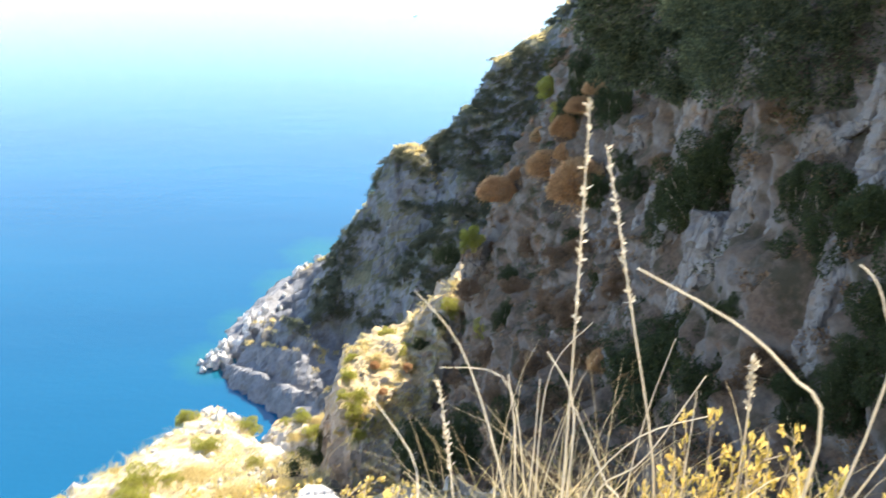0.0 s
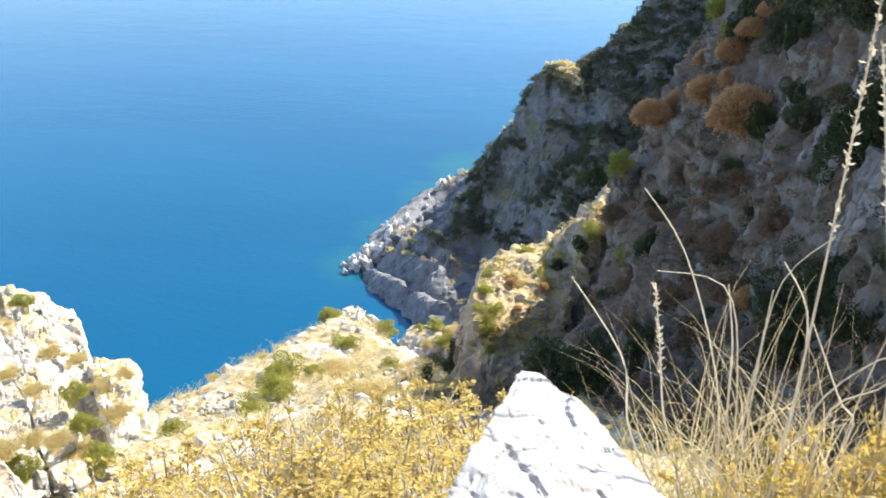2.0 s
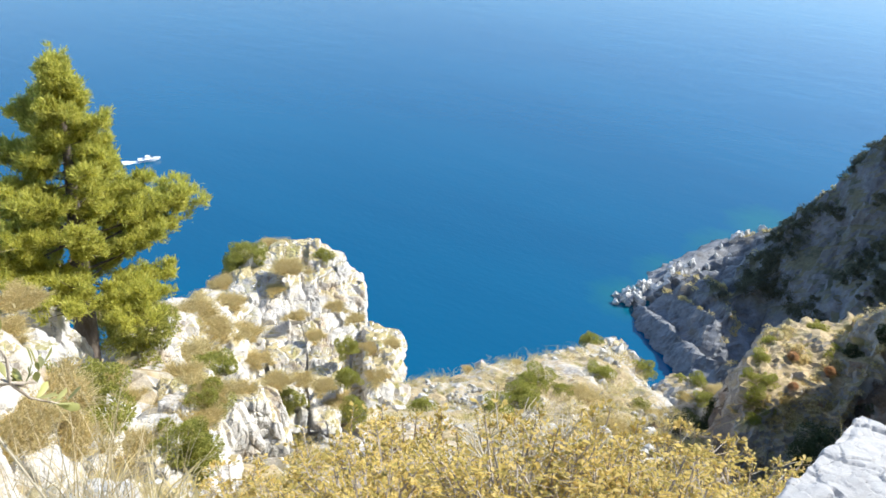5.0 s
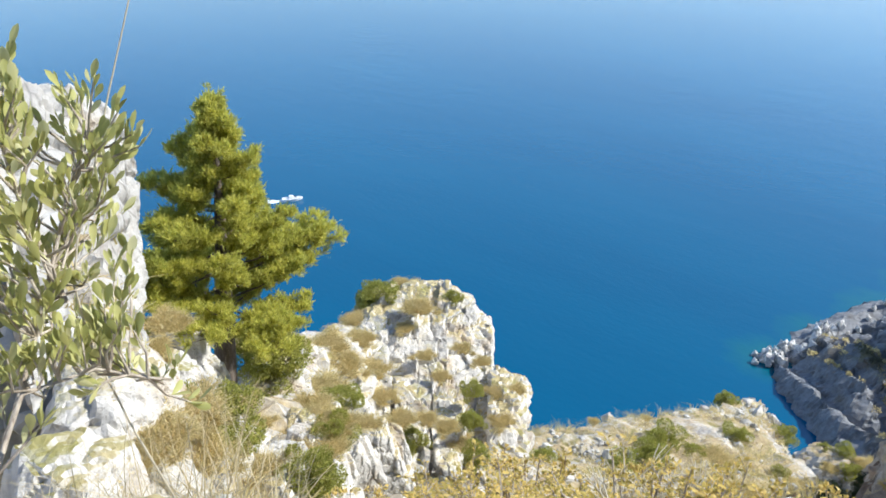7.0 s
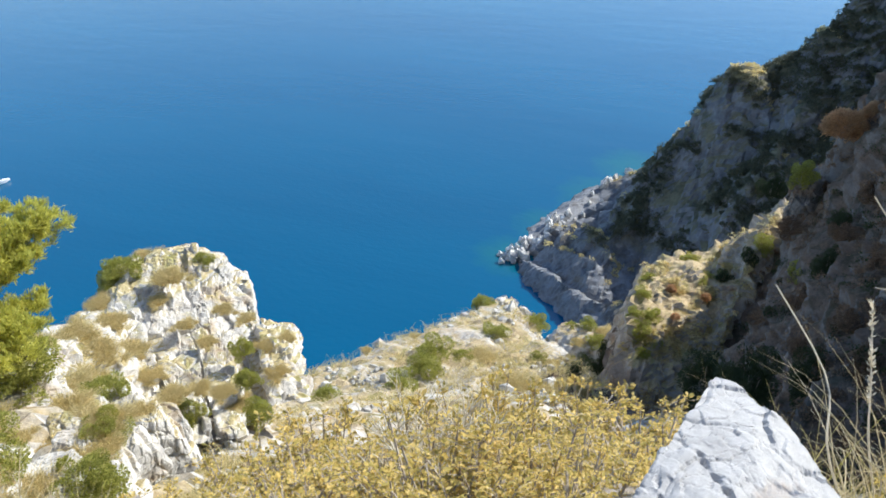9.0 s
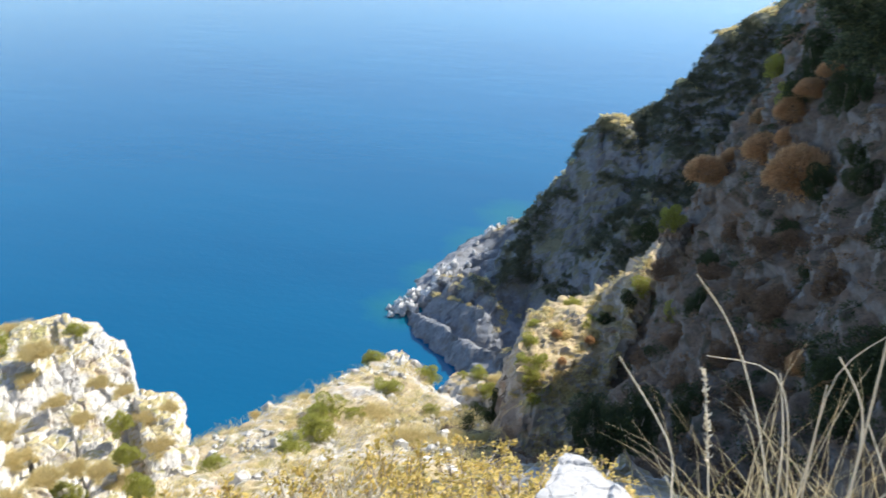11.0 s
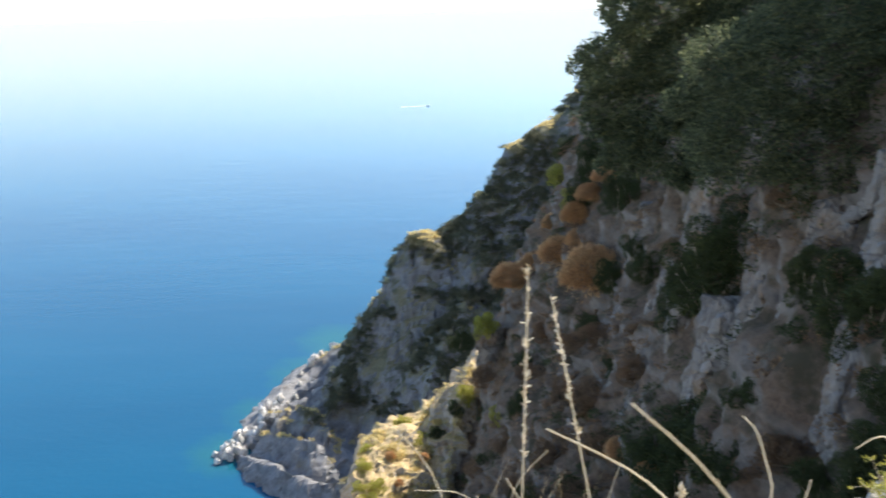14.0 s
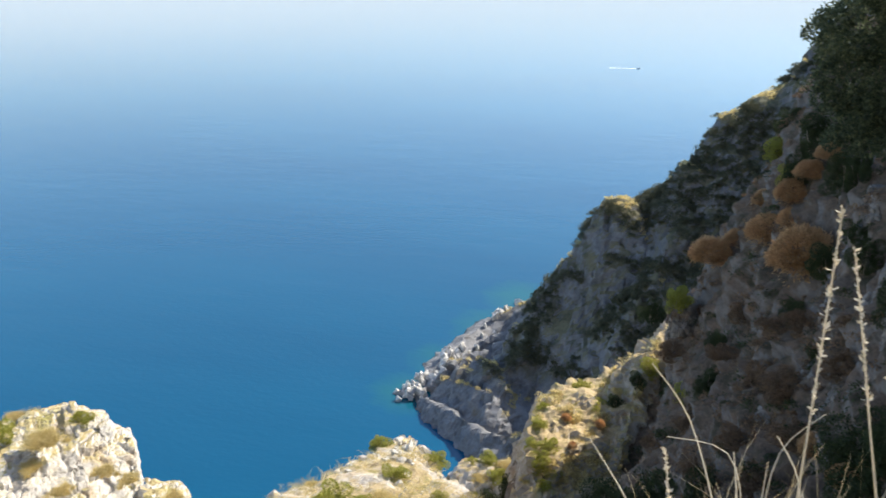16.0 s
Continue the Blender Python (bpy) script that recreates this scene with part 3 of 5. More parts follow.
def cragpts(rng, centre, size, turn=0.0, lean=(0, 0), n=16, top=0.75):
    """Corners of a crag: an uneven drum, narrower above."""
    out = []
    c, s = math.cos(radians(turn)), math.sin(radians(turn))
    for k in range(n):
        w = 2 * math.pi * (k + rng.uniform(-0.3, 0.3)) / n * 2
        h = (k % 3) / 2
        q = (1 - (1 - top) * h) * rng.uniform(0.82, 1.1)
        x, y = size[0] / 2 * q * math.copysign(abs(math.cos(w)) ** 0.7, math.cos(w)), size[1] / 2 * q * math.copysign(abs(math.sin(w)) ** 0.7, math.sin(w))
        out.append((centre[0] + c * x - s * y + lean[0] * h, centre[1] + s * x + c * y + lean[1] * h, centre[2] + size[2] * (h + (rng.uniform(-0.08, 0.06) if h else -0.1))))
    return out


rng = np.random.default_rng(4)
# the limestone crag on the left: a tower, its lower right step, its shoulder and the apron before it
def rock_group(name, blocks, material, label, category, seed, group="", **kw):
    """A crag of several blocks parted by cracks, each a part."""
    low = np.concatenate([np.array(b) for b in blocks])
    base = np.array([*low[:, :2].mean(0), low[:, 2].min()])
    ob = thing(name, base, label, category, group)
    for k, b in enumerate(blocks):
        me = rock_mesh("rock_block", np.array(b) - base, material, seed + 5 * k, origin=base, **kw)
        part("rock_block", me, ob)
        if group != "wall crags":
            solid(me, base)
    return ob


def column(az0, az1, top, mid, foot, d, lean=3.5):
    """Corners of one rock column between two bearings: its top, a break in the slope, and its foot nearer to the viewer."""
    out = []
    top, mid = [v - 0.35 for v in top], mid - 0.2
    for az in (az0, az1):
        w = 0.12 if az == az0 else -0.12
        out += [spot(az + w, top[0 if az == az0 else 1], d), spot(az + w * 2, top[0 if az == az0 else 1] + 0.3, d + 2.5), spot(az, mid, d - lean * 0.45), spot(az, foot, d - lean), spot(az, foot, d + 6), spot(az, mid, d + 5)]
    return out


rock_group("limestone_crag", [column(-50.8, -47.2, (-29.5, -27.9), -31.5, -39, 31.5, 5), column(-48.2, -44.7, (-27.7, -27.0), -30.2, -39, 32.2, 4.4), column(-45.4, -42.2, (-26.9, -26.9), -30.8, -39.2, 32.2, 4.0),
                              column(-43.1, -40.2, (-27.0, -28.0), -32.5, -39.2, 32, 3.6), column(-41.0, -38.7, (-28.3, -29.4), -34, -39.2, 31.6, 2.6),
                              column(-46.5, -43.6, (-33.5, -33.8), -35, -40, 28.4, 2.4), column(-43.4, -41.0, (-34.5, -35.2), -36.5, -40, 28.2, 2.2), column(-50, -46.8, (-33.2, -33.4), -35, -40, 28, 3)],
           CRAG, "white limestone crag with cracked sunlit faces", "crag", 2, "left crag", cuts=6, rough=0.17, chunk=0.9, fine=0.045, smoothing=0)
step = [spot(-38.3, -32.6, 31), spot(-36.3, -33.0, 31), spot(-35.5, -33.7, 30.6), spot(-35.4, -36, 30), spot(-35.2, -38.6, 28), spot(-38.8, -38.5, 27), spot(-38.6, -34, 29.5), spot(-36.5, -35, 28.8), spot(-37, -36, 34)]
rock_thing("limestone_crag", step, CRAG, "low step of white limestone beside the crag", "crag", 5, "left crag", cuts=5, rough=0.22, chunk=0.8, fine=0.08)
shoulder = [spot(-57, -31.5, 27), spot(-53, -30.9, 29), spot(-50, -29.4, 32), spot(-48, -30, 31), spot(-49, -38.5, 24), spot(-57, -37, 21), spot(-58, -33, 23), spot(-53, -34, 25), spot(-50, -35, 36), spot(-58, -35, 30)]
rock_thing("limestone_crag", shoulder, CRAG, "sloping shoulder of limestone with dry scrub", "crag", 8, "left crag", cuts=6, rough=0.24, chunk=1.0, fine=0.07)
# the white cliff of the middle knoll
knoll = [spot(-18.8, -31.9, 59.5), spot(-17.8, -32.6, 59), spot(-16.2, -33.6, 58.5), spot(-15.0, -35.4, 57), spot(-14.4, -38.5, 54), spot(-19.5, -37.2, 52), spot(-20.5, -34, 56), spot(-17.5, -36, 54.5), spot(-17, -37, 64), spot(-14.5, -39, 62)]
rock_thing("limestone_crag", knoll, CRAG, "pointed white limestone outcrop at the knoll's end", "crag", 11, cuts=6, rough=0.34, chunk=1.0, fine=0.09)
ledge = [spot(-24, -33.9, 54), spot(-21.5, -33.4, 56), spot(-20, -33.5, 57), spot(-20.5, -35.2, 53.5), spot(-24, -35.2, 51.5), spot(-22, -36, 58)]
rock_thing("limestone_crag", ledge, CRAG, "low weathered limestone ledge on the knoll", "crag", 12, cuts=5, rough=0.25, chunk=0.8, fine=0.1)

# left bank: the rock rib behind the leafy shrub and the white rocks under the pine
rib = [spot(-69, -13.6, 9.6), spot(-66.8, -14.2, 9.8), spot(-64.7, -16.0, 10), spot(-63.8, -19.5, 10.2), spot(-64.3, -24.5, 10.4), spot(-66, -33, 9), spot(-73, -33, 7.5), spot(-74, -14, 8.6), spot(-68, -22, 8.6), spot(-71, -24, 11.5), spot(-66, -22, 12)]
rib_low = [spot(-69, -23.0, 8.4), spot(-66.4, -22, 9.0), spot(-65, -24, 9.6), spot(-64.6, -27.5, 9.6), spot(-66, -34, 8.4), spot(-73, -34, 6.9), spot(-73, -25, 7.6), spot(-68, -27, 8.0), spot(-71, -26, 11), spot(-66, -28, 11.5)]
rock_group("rock_rib", [rib, rib_low], ROCK_RIB, "pale limestone rib rising from the bank", "rock", 21, cuts=6, rough=0.12, chunk=0.5, fine=0.04, smoothing=0)
BANK = [rock_mesh("limestone_rock", cragpts(rng, (0, 0, 0), (1, rng.uniform(0.75, 0.95), rng.uniform(0.6, 0.85)), 0, n=19, top=0.55), CRAG, 300 + k, cuts=5, rough=0.045, chunk=0.34, fine=0.018, smoothing=1) for k in range(9)]
for k, (az, el, d, w) in enumerate(((-63.3, -31.2, 15, 1.6), (-59.4, -36, 15.2, 0.7), (-57.6, -35.6, 17, 0.8), (-55.6, -36, 17.5, 0.9), (-58.5, -38.5, 11.5, 1.2), (-61.5, -41.5, 7.2, 0.8), (-56.5, -41.8, 8.2, 0.9), (-64.5, -38, 8.5, 1.2), (-69, -37, 6.4, 1.2), (-53, -39.6, 12, 1.0),
                                    (-64.5, -34.5, 11.5, 1.3), (-62.9, -37, 11.5, 0.9), (-60.2, -38.8, 10.5, 1.1), (-55.8, -38.2, 14, 1.2), (-58.8, -37.8, 13, 0.8), (-62, -39.2, 9, 1.0), (-54.2, -37.8, 16, 1.1), (-66, -41, 6.4, 0.9), (-67, -36, 8.2, 1.3), (-57, -34.7, 19.5, 0.9), (-55.6, -35, 20, 1.5), (-53.9, -36.5, 18.5, 1.2), (-57.5, -40.4, 9.4, 1.0), (-54.6, -41.2, 9.6, 0.9), (-51.8, -38.2, 15, 1.0), (-64, -40.8, 7.2, 0.9), (-66.6, -38.8, 7.2, 1.0),
                                    (-56.8, -37, 15.5, 0.9), (-60.5, -37.6, 13, 0.6), (-53, -36.9, 18, 0.8), (-52.4, -36, 21, 1.0), (-59.2, -40.3, 8.6, 0.8), (-55.6, -39.8, 10.8, 0.8), (-52.5, -41.5, 10, 0.8), (-50.3, -39.4, 13, 0.9), (-68, -44, 4.6, 0.8), (-71.5, -42, 4.8, 0.9), (-64.5, -45, 4.6, 0.7), (-73.5, -46, 3.8, 0.6), (-61, -45, 5.2, 0.7), (-70, -48, 3.6, 0.5), (-66.5, -48.5, 3.6, 0.5), (-49.5, -37.6, 18, 1.1), (-48.2, -39, 15, 1.0), (-50.8, -36.6, 20, 1.2), (-47.2, -38.2, 19, 1.1), (-52.2, -37.2, 17, 1.0), (-54.8, -36.6, 18, 1.1))):
    c = ground_spot(az, el, d)
    w *= 1.25
    c[2] -= w * 0.38
    me, turn = BANK[rng.integers(9)], rng.uniform(0, 6.3)
    ob = tagged(new("limestone_rock", me), "white broken limestone on the sunny bank", "rock", "bank rocks")
    ob.location, ob.rotation_euler, ob.scale = c, (0, 0, turn), (w, w, w)
    solid(me, c, turn, w)

rest = tagged(new("limestone_rock", BANK[2]), "white limestone rock under a round bush", "rock", "bank rocks")
rest.location, rest.scale = (-12.3, 8.2, 69.2), (2.2, 2.2, 1.6)

# the boulder before the viewer
boulder = [(-0.06, 1.41, 78.962), (-0.02, 1.405, 78.965), (0.042, 1.34, 78.972), (0.085, 1.3, 78.955), (0.15, 1.235, 78.93), (0.235, 1.14, 78.9), (0.34, 0.95, 78.87), (0.42, 0.65, 78.84), (-0.08, 1.27, 78.975), (-0.122, 1.08, 79.0), (-0.16, 0.88, 78.98), (-0.2, 0.6, 78.95), (0.0, 1.0, 79.01),
           (-0.2, 1.1, 77.9), (0.46, 1.15, 77.9), (-0.3, 0.5, 77.9), (0.52, 0.5, 77.9), (-0.1, 1.56, 77.9), (0.2, 1.54, 77.9)]
rock_thing("boulder", boulder, ROCK_NEAR, "pale grey limestone boulder with a long dark crack", "boulder", 41, cuts=7, rough=0.006, chunk=0.12, fine=0.003, smoothing=1,
           cracks=(([(-0.06, 1.135), (-0.035, 1.1), (-0.005, 1.06), (0.02, 1.03)], 0.0035, 0.009), ([(-0.052, 1.12), (-0.02, 1.075), (0.002, 1.05), (0.03, 0.97), (0.035, 0.85)], 0.0022, 0.006), ([(-0.115, 1.06), (-0.1, 1.01), (-0.075, 0.97), (-0.06, 0.9)], 0.0025, 0.006), ([(0.07, 1.19), (0.06, 1.12), (0.035, 1.05)], 0.002, 0.004)))
shelf = [(-0.12, 1.12, 78.86), (-0.2, 1.12, 78.85), (-0.24, 1.04, 78.86), (-0.3, 0.88, 78.84), (-0.36, 0.6, 78.8), (-0.1, 0.9, 78.88), (-0.12, 0.6, 78.86), (-0.1, 1.2, 77.9), (-0.3, 1.15, 77.9), (-0.42, 0.5, 77.9), (-0.1, 0.5, 77.9)]
rock_thing("boulder", shelf, ROCK_NEAR, "low pale grey limestone shelf leaning on the boulder", "boulder", 44, cuts=6, rough=0.007, chunk=0.12, fine=0.003, smoothing=1)
corner = [(1.02, 1.32, 79.33), (1.12, 1.42, 79.37), (1.3, 1.4, 79.4), (1.55, 1.3, 79.38), (1.6, 0.9, 79.3), (1.05, 1.15, 79.2), (0.98, 1.2, 78.6), (1.6, 1.5, 78.6), (1.7, 0.7, 78.6), (1.05, 0.8, 78.7)]
corner = [(x + 0.08, y - 0.02, z - 0.08) for x, y, z in corner]
rock_thing("boulder", corner, ROCK_NEAR, "grey limestone rock under a low green shrub", "boulder", 43, cuts=6, rough=0.025, chunk=0.2, fine=0.006)

# crags of the shaded wall
for k, (az, el, d, sx, sy, sz) in enumerate(((16.9, -13.8, 31.5, 2.6, 3.0, 3.6), (12.9, -15.5, 37, 2.2, 2.4, 2.6), (29.5, -10.4, 21, 2.4, 2.2, 1.6), (25.7, -11.0, 23.5, 2.0, 2.0, 2.0), (15.3, -21.5, 31, 2.6, 2.8, 3.2), (18.3, -22.8, 27, 2.6, 2.6, 3.4), (21.5, -22.5, 24.6, 2.4, 2.6, 3.2), (22.0, -19.2, 24.6, 2.0, 2.0, 2.4),
                                                (23.9, -25.9, 22.2, 2.0, 2.0, 2.6), (27.8, -23.1, 20.6, 1.8, 2.0, 3.0), (11.9, -20.5, 35.8, 1.8, 1.8, 1.9), (11.2, -24.8, 33.8, 1.6, 1.6, 1.5), (1.6, -23.0, 50, 2.2, 2.0, 1.9), (29.0, -14.3, 21, 2.4, 2.2, 2.0), (24.3, -14.8, 23.8, 2.0, 2.0, 1.9), (13.0, -26.8, 31, 1.8, 1.8, 1.7), (8.6, -28.2, 34.6, 1.4, 1.4, 1.3), (14.6, -18.6, 32.5, 1.8, 1.8, 2.2))):
    c = ground_spot(az, el, d) + np.array([0.8, 0.25, -0.3]) * (0.12 * sx)
    c[2] -= sz * 0.5
    blocks = [cragpts(rng, c + np.array([rng.uniform(-0.15, 0.3), w, rng.uniform(-0.1, 0.1) * sz]) * (1, sx * 0.3, 1), (sx * 0.62, sy * 0.55, sz * rng.uniform(0.7, 1.05)), rng.uniform(-30, 30), (0.4, 0.2)) for w in (-1, 0, 1)]
    rock_group("limestone_crag", blocks, ROCK_WALL, "weathered ochre-stained limestone crag, its grey toned for shade", "crag", 60 + 20 * k, "wall crags", cuts=4.9, rough=0.15, chunk=0.55, fine=0.07, smoothing=0)

# washed boulders along the shore of the headland
SHORE = [(-45, 135), (-42, 141), (-40, 147), (-37.5, 157), (-35, 166), (-33, 176), (-31, 184)]
SHAPES = [rock_mesh("shore_boulder", cragpts(rng, (0, 0, 0), (1, rng.uniform(0.6, 1), rng.uniform(0.6, 1.0)), 0, n=12), ROCK_SHORE_PALE if k < 6 else ROCK_SHORE, 200 + k, cuts=3, rough=0.07, chunk=0.4, fine=0.02, smoothing=0) for k in range(8)]
for k in range(80):
    t = min(rng.random() ** 2.2 * 6, 5.99)
    i = int(t)
    x = SHORE[i][0] + (SHORE[i + 1][0] - SHORE[i][0]) * (t - i) + rng.normal() * 1.5 + 1.0
    y = SHORE[i][1] + (SHORE[i + 1][1] - SHORE[i][1]) * (t - i) + rng.normal() * 1.5
    w = rng.uniform(0.8, 2.1)
    ob = tagged(new("shore_boulder", SHAPES[rng.integers(8)]), "pale washed boulder at the water's edge", "boulder", "shore boulders")
    ob.location, ob.scale, ob.rotation_euler = (x, y, max(-0.3 * w, height(x, y) - 0.2 * w)), (w, w, w), (0, 0, rng.uniform(0, 6.3))
# ---- plants
def blob_points(rng, n, blobs, shell=0.75):
    """Points near the skin of overlapping ellipsoids, none inside another, with the way outward."""
    B = np.array(blobs)
    w = B[:, 3] * B[:, 4]
    k = rng.choice(len(B), n, p=w / w.sum())
    N = rng.normal(size=(n, 3))
    N /= np.linalg.norm(N, axis=1, keepdims=True)
    q = shell + (1 - shell) * rng.random((n, 1)) ** 0.5 + 0.08 * rng.normal(size=(n, 1))
    P = B[k, :3] + N * q * B[k][:, [3, 3, 4]]
    keep = np.ones(n, bool)
    for x, y, z, a, h in blobs:
        keep &= ((P[:, 0] - x) / a) ** 2 + ((P[:, 1] - y) / a) ** 2 + ((P[:, 2] - z) / h) ** 2 > 0.42
    return P[keep], N[keep]


def bush_meshes(name, seed, leaf, material, n=1500, blobs=9, tall=0.8, twigs=14, twig_material=None, spread=0.9, ratio=0.45):
    """Meshes of a bush one metre across: foliage of small leaves on uneven clumps, and its twigs."""
    rng = np.random.default_rng(seed)
    bl = [(0, 0, tall * 0.36, 0.25, tall * 0.32)]
    for k in range(blobs):
        w, q = rng.uniform(0, 2 * math.pi), rng.uniform(0.1, 0.43)
        bl.append((q * math.cos(w), q * math.sin(w), tall * (rng.uniform(0.12, 0.85) - 0.9 * q * q), rng.uniform(0.07, 0.19), tall * rng.uniform(0.08, 0.24)))
    P, N = blob_points(rng, n, bl)
    v, f = leaves(rng, P, leaf, N, spread, ratio)
    made = [("foliage", mesh_of(name + " foliage", v, f, material), "")]
    if twigs:
        tubes = []
        for k in range(twigs):
            e = P[rng.integers(len(P))] * 0.93
            m = e * 0.5 + np.array([rng.normal() * 0.05, rng.normal() * 0.05, 0.0])
            tubes.append(tube([(0.03 * rng.normal(), 0.03 * rng.normal(), -0.05), m, e], [0.018, 0.011, 0.004], 4))
        v, f = merge(tubes)
        made.append(("woody_frame", mesh_of(name + " wood", v, f, twig_material or TWIG), "bare grey twigs"))
    return made


def plant(name, meshes, place, size, turn, label, category="shrub", group="", squash=1.0):
    ob = thing(name, place, label, category, group)
    for n, me, l in meshes:
        part(n, me, ob, l)
    ob.scale = (size, size, size * squash)
    ob.rotation_euler = (0, 0, turn)
    return ob


def shoot_meshes(seed, shoots=70, leaf=None):
    """An airy shrub one metre across and tall: upright forking shoots with tufts of small leaves at their ends."""
    rng = np.random.default_rng(seed)
    tubes, C, D = [], [], []
    for k in range(shoots):
        w, q = rng.uniform(0, 2 * math.pi), 0.47 * rng.random() ** 0.6
        o = np.array([math.cos(w), math.sin(w), 0])
        top = o * q + np.array([0, 0, rng.uniform(0.45, 1.02) - 0.5 * q * q])
        foot = o * q * 0.35
        mid = foot + (top - foot) * 0.5 + o * 0.04 + rng.normal(size=3) * 0.02
        tubes.append(tube([foot, mid, top], [0.009, 0.006, 0.003], 4))
        ends = [(top, top - mid)]
        for _ in range(6):
            t = rng.uniform(0.25, 0.95)
            a = mid + (top - mid) * t if rng.random() < 0.75 else foot + (mid - foot) * (0.4 + 0.6 * t)
            d = rng.normal(size=3) * 0.6 + np.array([0, 0, 0.8]) + o * 0.3
            e = a + d / np.linalg.norm(d) * rng.uniform(0.05, 0.13)
            tubes.append(tube([a, e], [0.003, 0.0015], 3))
            ends.append((e, d))
        for e, d in ends:
            d = d / np.linalg.norm(d)
            for _ in range(11):
                C.append(e - d * rng.uniform(0, 0.045) + rng.normal(size=3) * 0.009)
                D.append(d)
    v, f = leaves(rng, np.array(C), 0.026, np.array(D), 0.65, 0.5)
    return [("foliage", mesh_of("shrub foliage", v, f, leaf or LEAF_SHRUB), ""), ("woody_frame", mesh_of("shrub wood", *merge(tubes), TWIG), "pale upright twigs")]


SHRUB = [shoot_meshes(100 + k) for k in range(3)]
OLIVE = [bush_meshes("bush", 200 + k, 0.036, LEAF_BUSH, 13000, 22, 0.8, 14) for k in range(2)]
DARK = [bush_meshes("dark bush", 300 + k, 0.027, LEAF_DARK, 24000, 26, 0.9, 6) for k in range(2)]
def tuft_meshes(seed, material):
    """A clump of dry grass and low scrub one metre across, uneven and open."""
    rng = np.random.default_rng(seed)
    n = 3400
    k = rng.integers(0, 26, n)
    centre = rng.normal(size=(26, 3)) * (0.2, 0.2, 0.0)
    base = centre[k] + rng.normal(size=(n, 3)) * (0.045, 0.045, 0.0) - np.array([0, 0, 0.06])
    d = rng.normal(size=(n, 3)) * (0.5, 0.5, 0.12) + centre[k] * 1.4 + np.array([0, 0, 1.0])
    d /= np.linalg.norm(d, axis=1, keepdims=True)
    tall = rng.uniform(0.45, 1.0, 26)[k] * rng.uniform(0.18, 0.42, n)
    g = mesh_of("tuft", *blades(rng, base, d, tall, 0.016, 0.5, 3), material)
    P = centre[rng.integers(0, 26, 3000)] + rng.normal(size=(3000, 3)) * (0.09, 0.09, 0.04) + np.array([0, 0, 0.07])
    v, f = leaves(rng, P, 0.04, np.tile((0, 0, 1.0), (3000, 1)), 0.8, 0.35)
    return [("grass_tuft", g, ""), ("foliage", mesh_of("tuft foliage", v, f, material), "")]


TAN = [tuft_meshes(400 + k, LEAF_TAN) for k in range(2)]

rng = np.random.default_rng(77)
# shrubs just below the ledge
def ledge_shrub(az, el, d, wide, kinds=None):
    top = spot(az, el - 0.1 - 0.4 * float(smooth(-8, -14, az) * smooth(-44, -37, az)), d) - np.array([0, 0, 0.23 if d < 4.2 else 0.38])
    foot = height(top[0], top[1]) - 0.1
    s = max(0.25, top[2] - foot)
    ob = plant("shrub", (kinds or SHRUB)[rng.integers(len(kinds or SHRUB))], (top[0], top[1], foot), wide, rng.uniform(0, 6.3), "yellow-green shrub with small leaves and pale twigs", group="ledge shrubs")
    ob.scale = (wide, wide, s / 1.02)


for az, el, d, s in ((-4.5, -36.6, 4.4, 1.2), (-9, -36.4, 5.0, 1.4), (-14.5, -36.5, 5.6, 1.5), (-19.5, -36.1, 6.0, 1.6), (-25, -37.3, 5.8, 1.5), (-30.5, -37.7, 5.6, 1.5), (-36.5, -38.5, 5.4, 1.5), (-42, -39.6, 5.6, 1.4), (-48, -41, 5.4, 1.2),
                     (-7, -39, 3.6, 1.0), (-12, -38.5, 4.2, 1.2), (-17, -39, 4.4, 1.2), (-22.5, -39.5, 4.5, 1.2), (-28, -40, 4.5, 1.2), (-34, -40.5, 4.3, 1.2), (-40, -41.5, 4.2, 1.1), (-46, -43, 4.2, 1.0),
                     (-10, -42, 3.0, 0.9), (-15, -42, 3.2, 0.9), (-20, -42.5, 3.3, 0.9), (-26, -43, 3.3, 0.9), (-32, -43.5, 3.2, 0.9), (-38, -45, 3.1, 0.9), (-13, -46.5, 2.5, 0.7), (-19, -47, 2.5, 0.7), (-26, -47.5, 2.5, 0.7)):
    ledge_shrub(az, el, d, s)

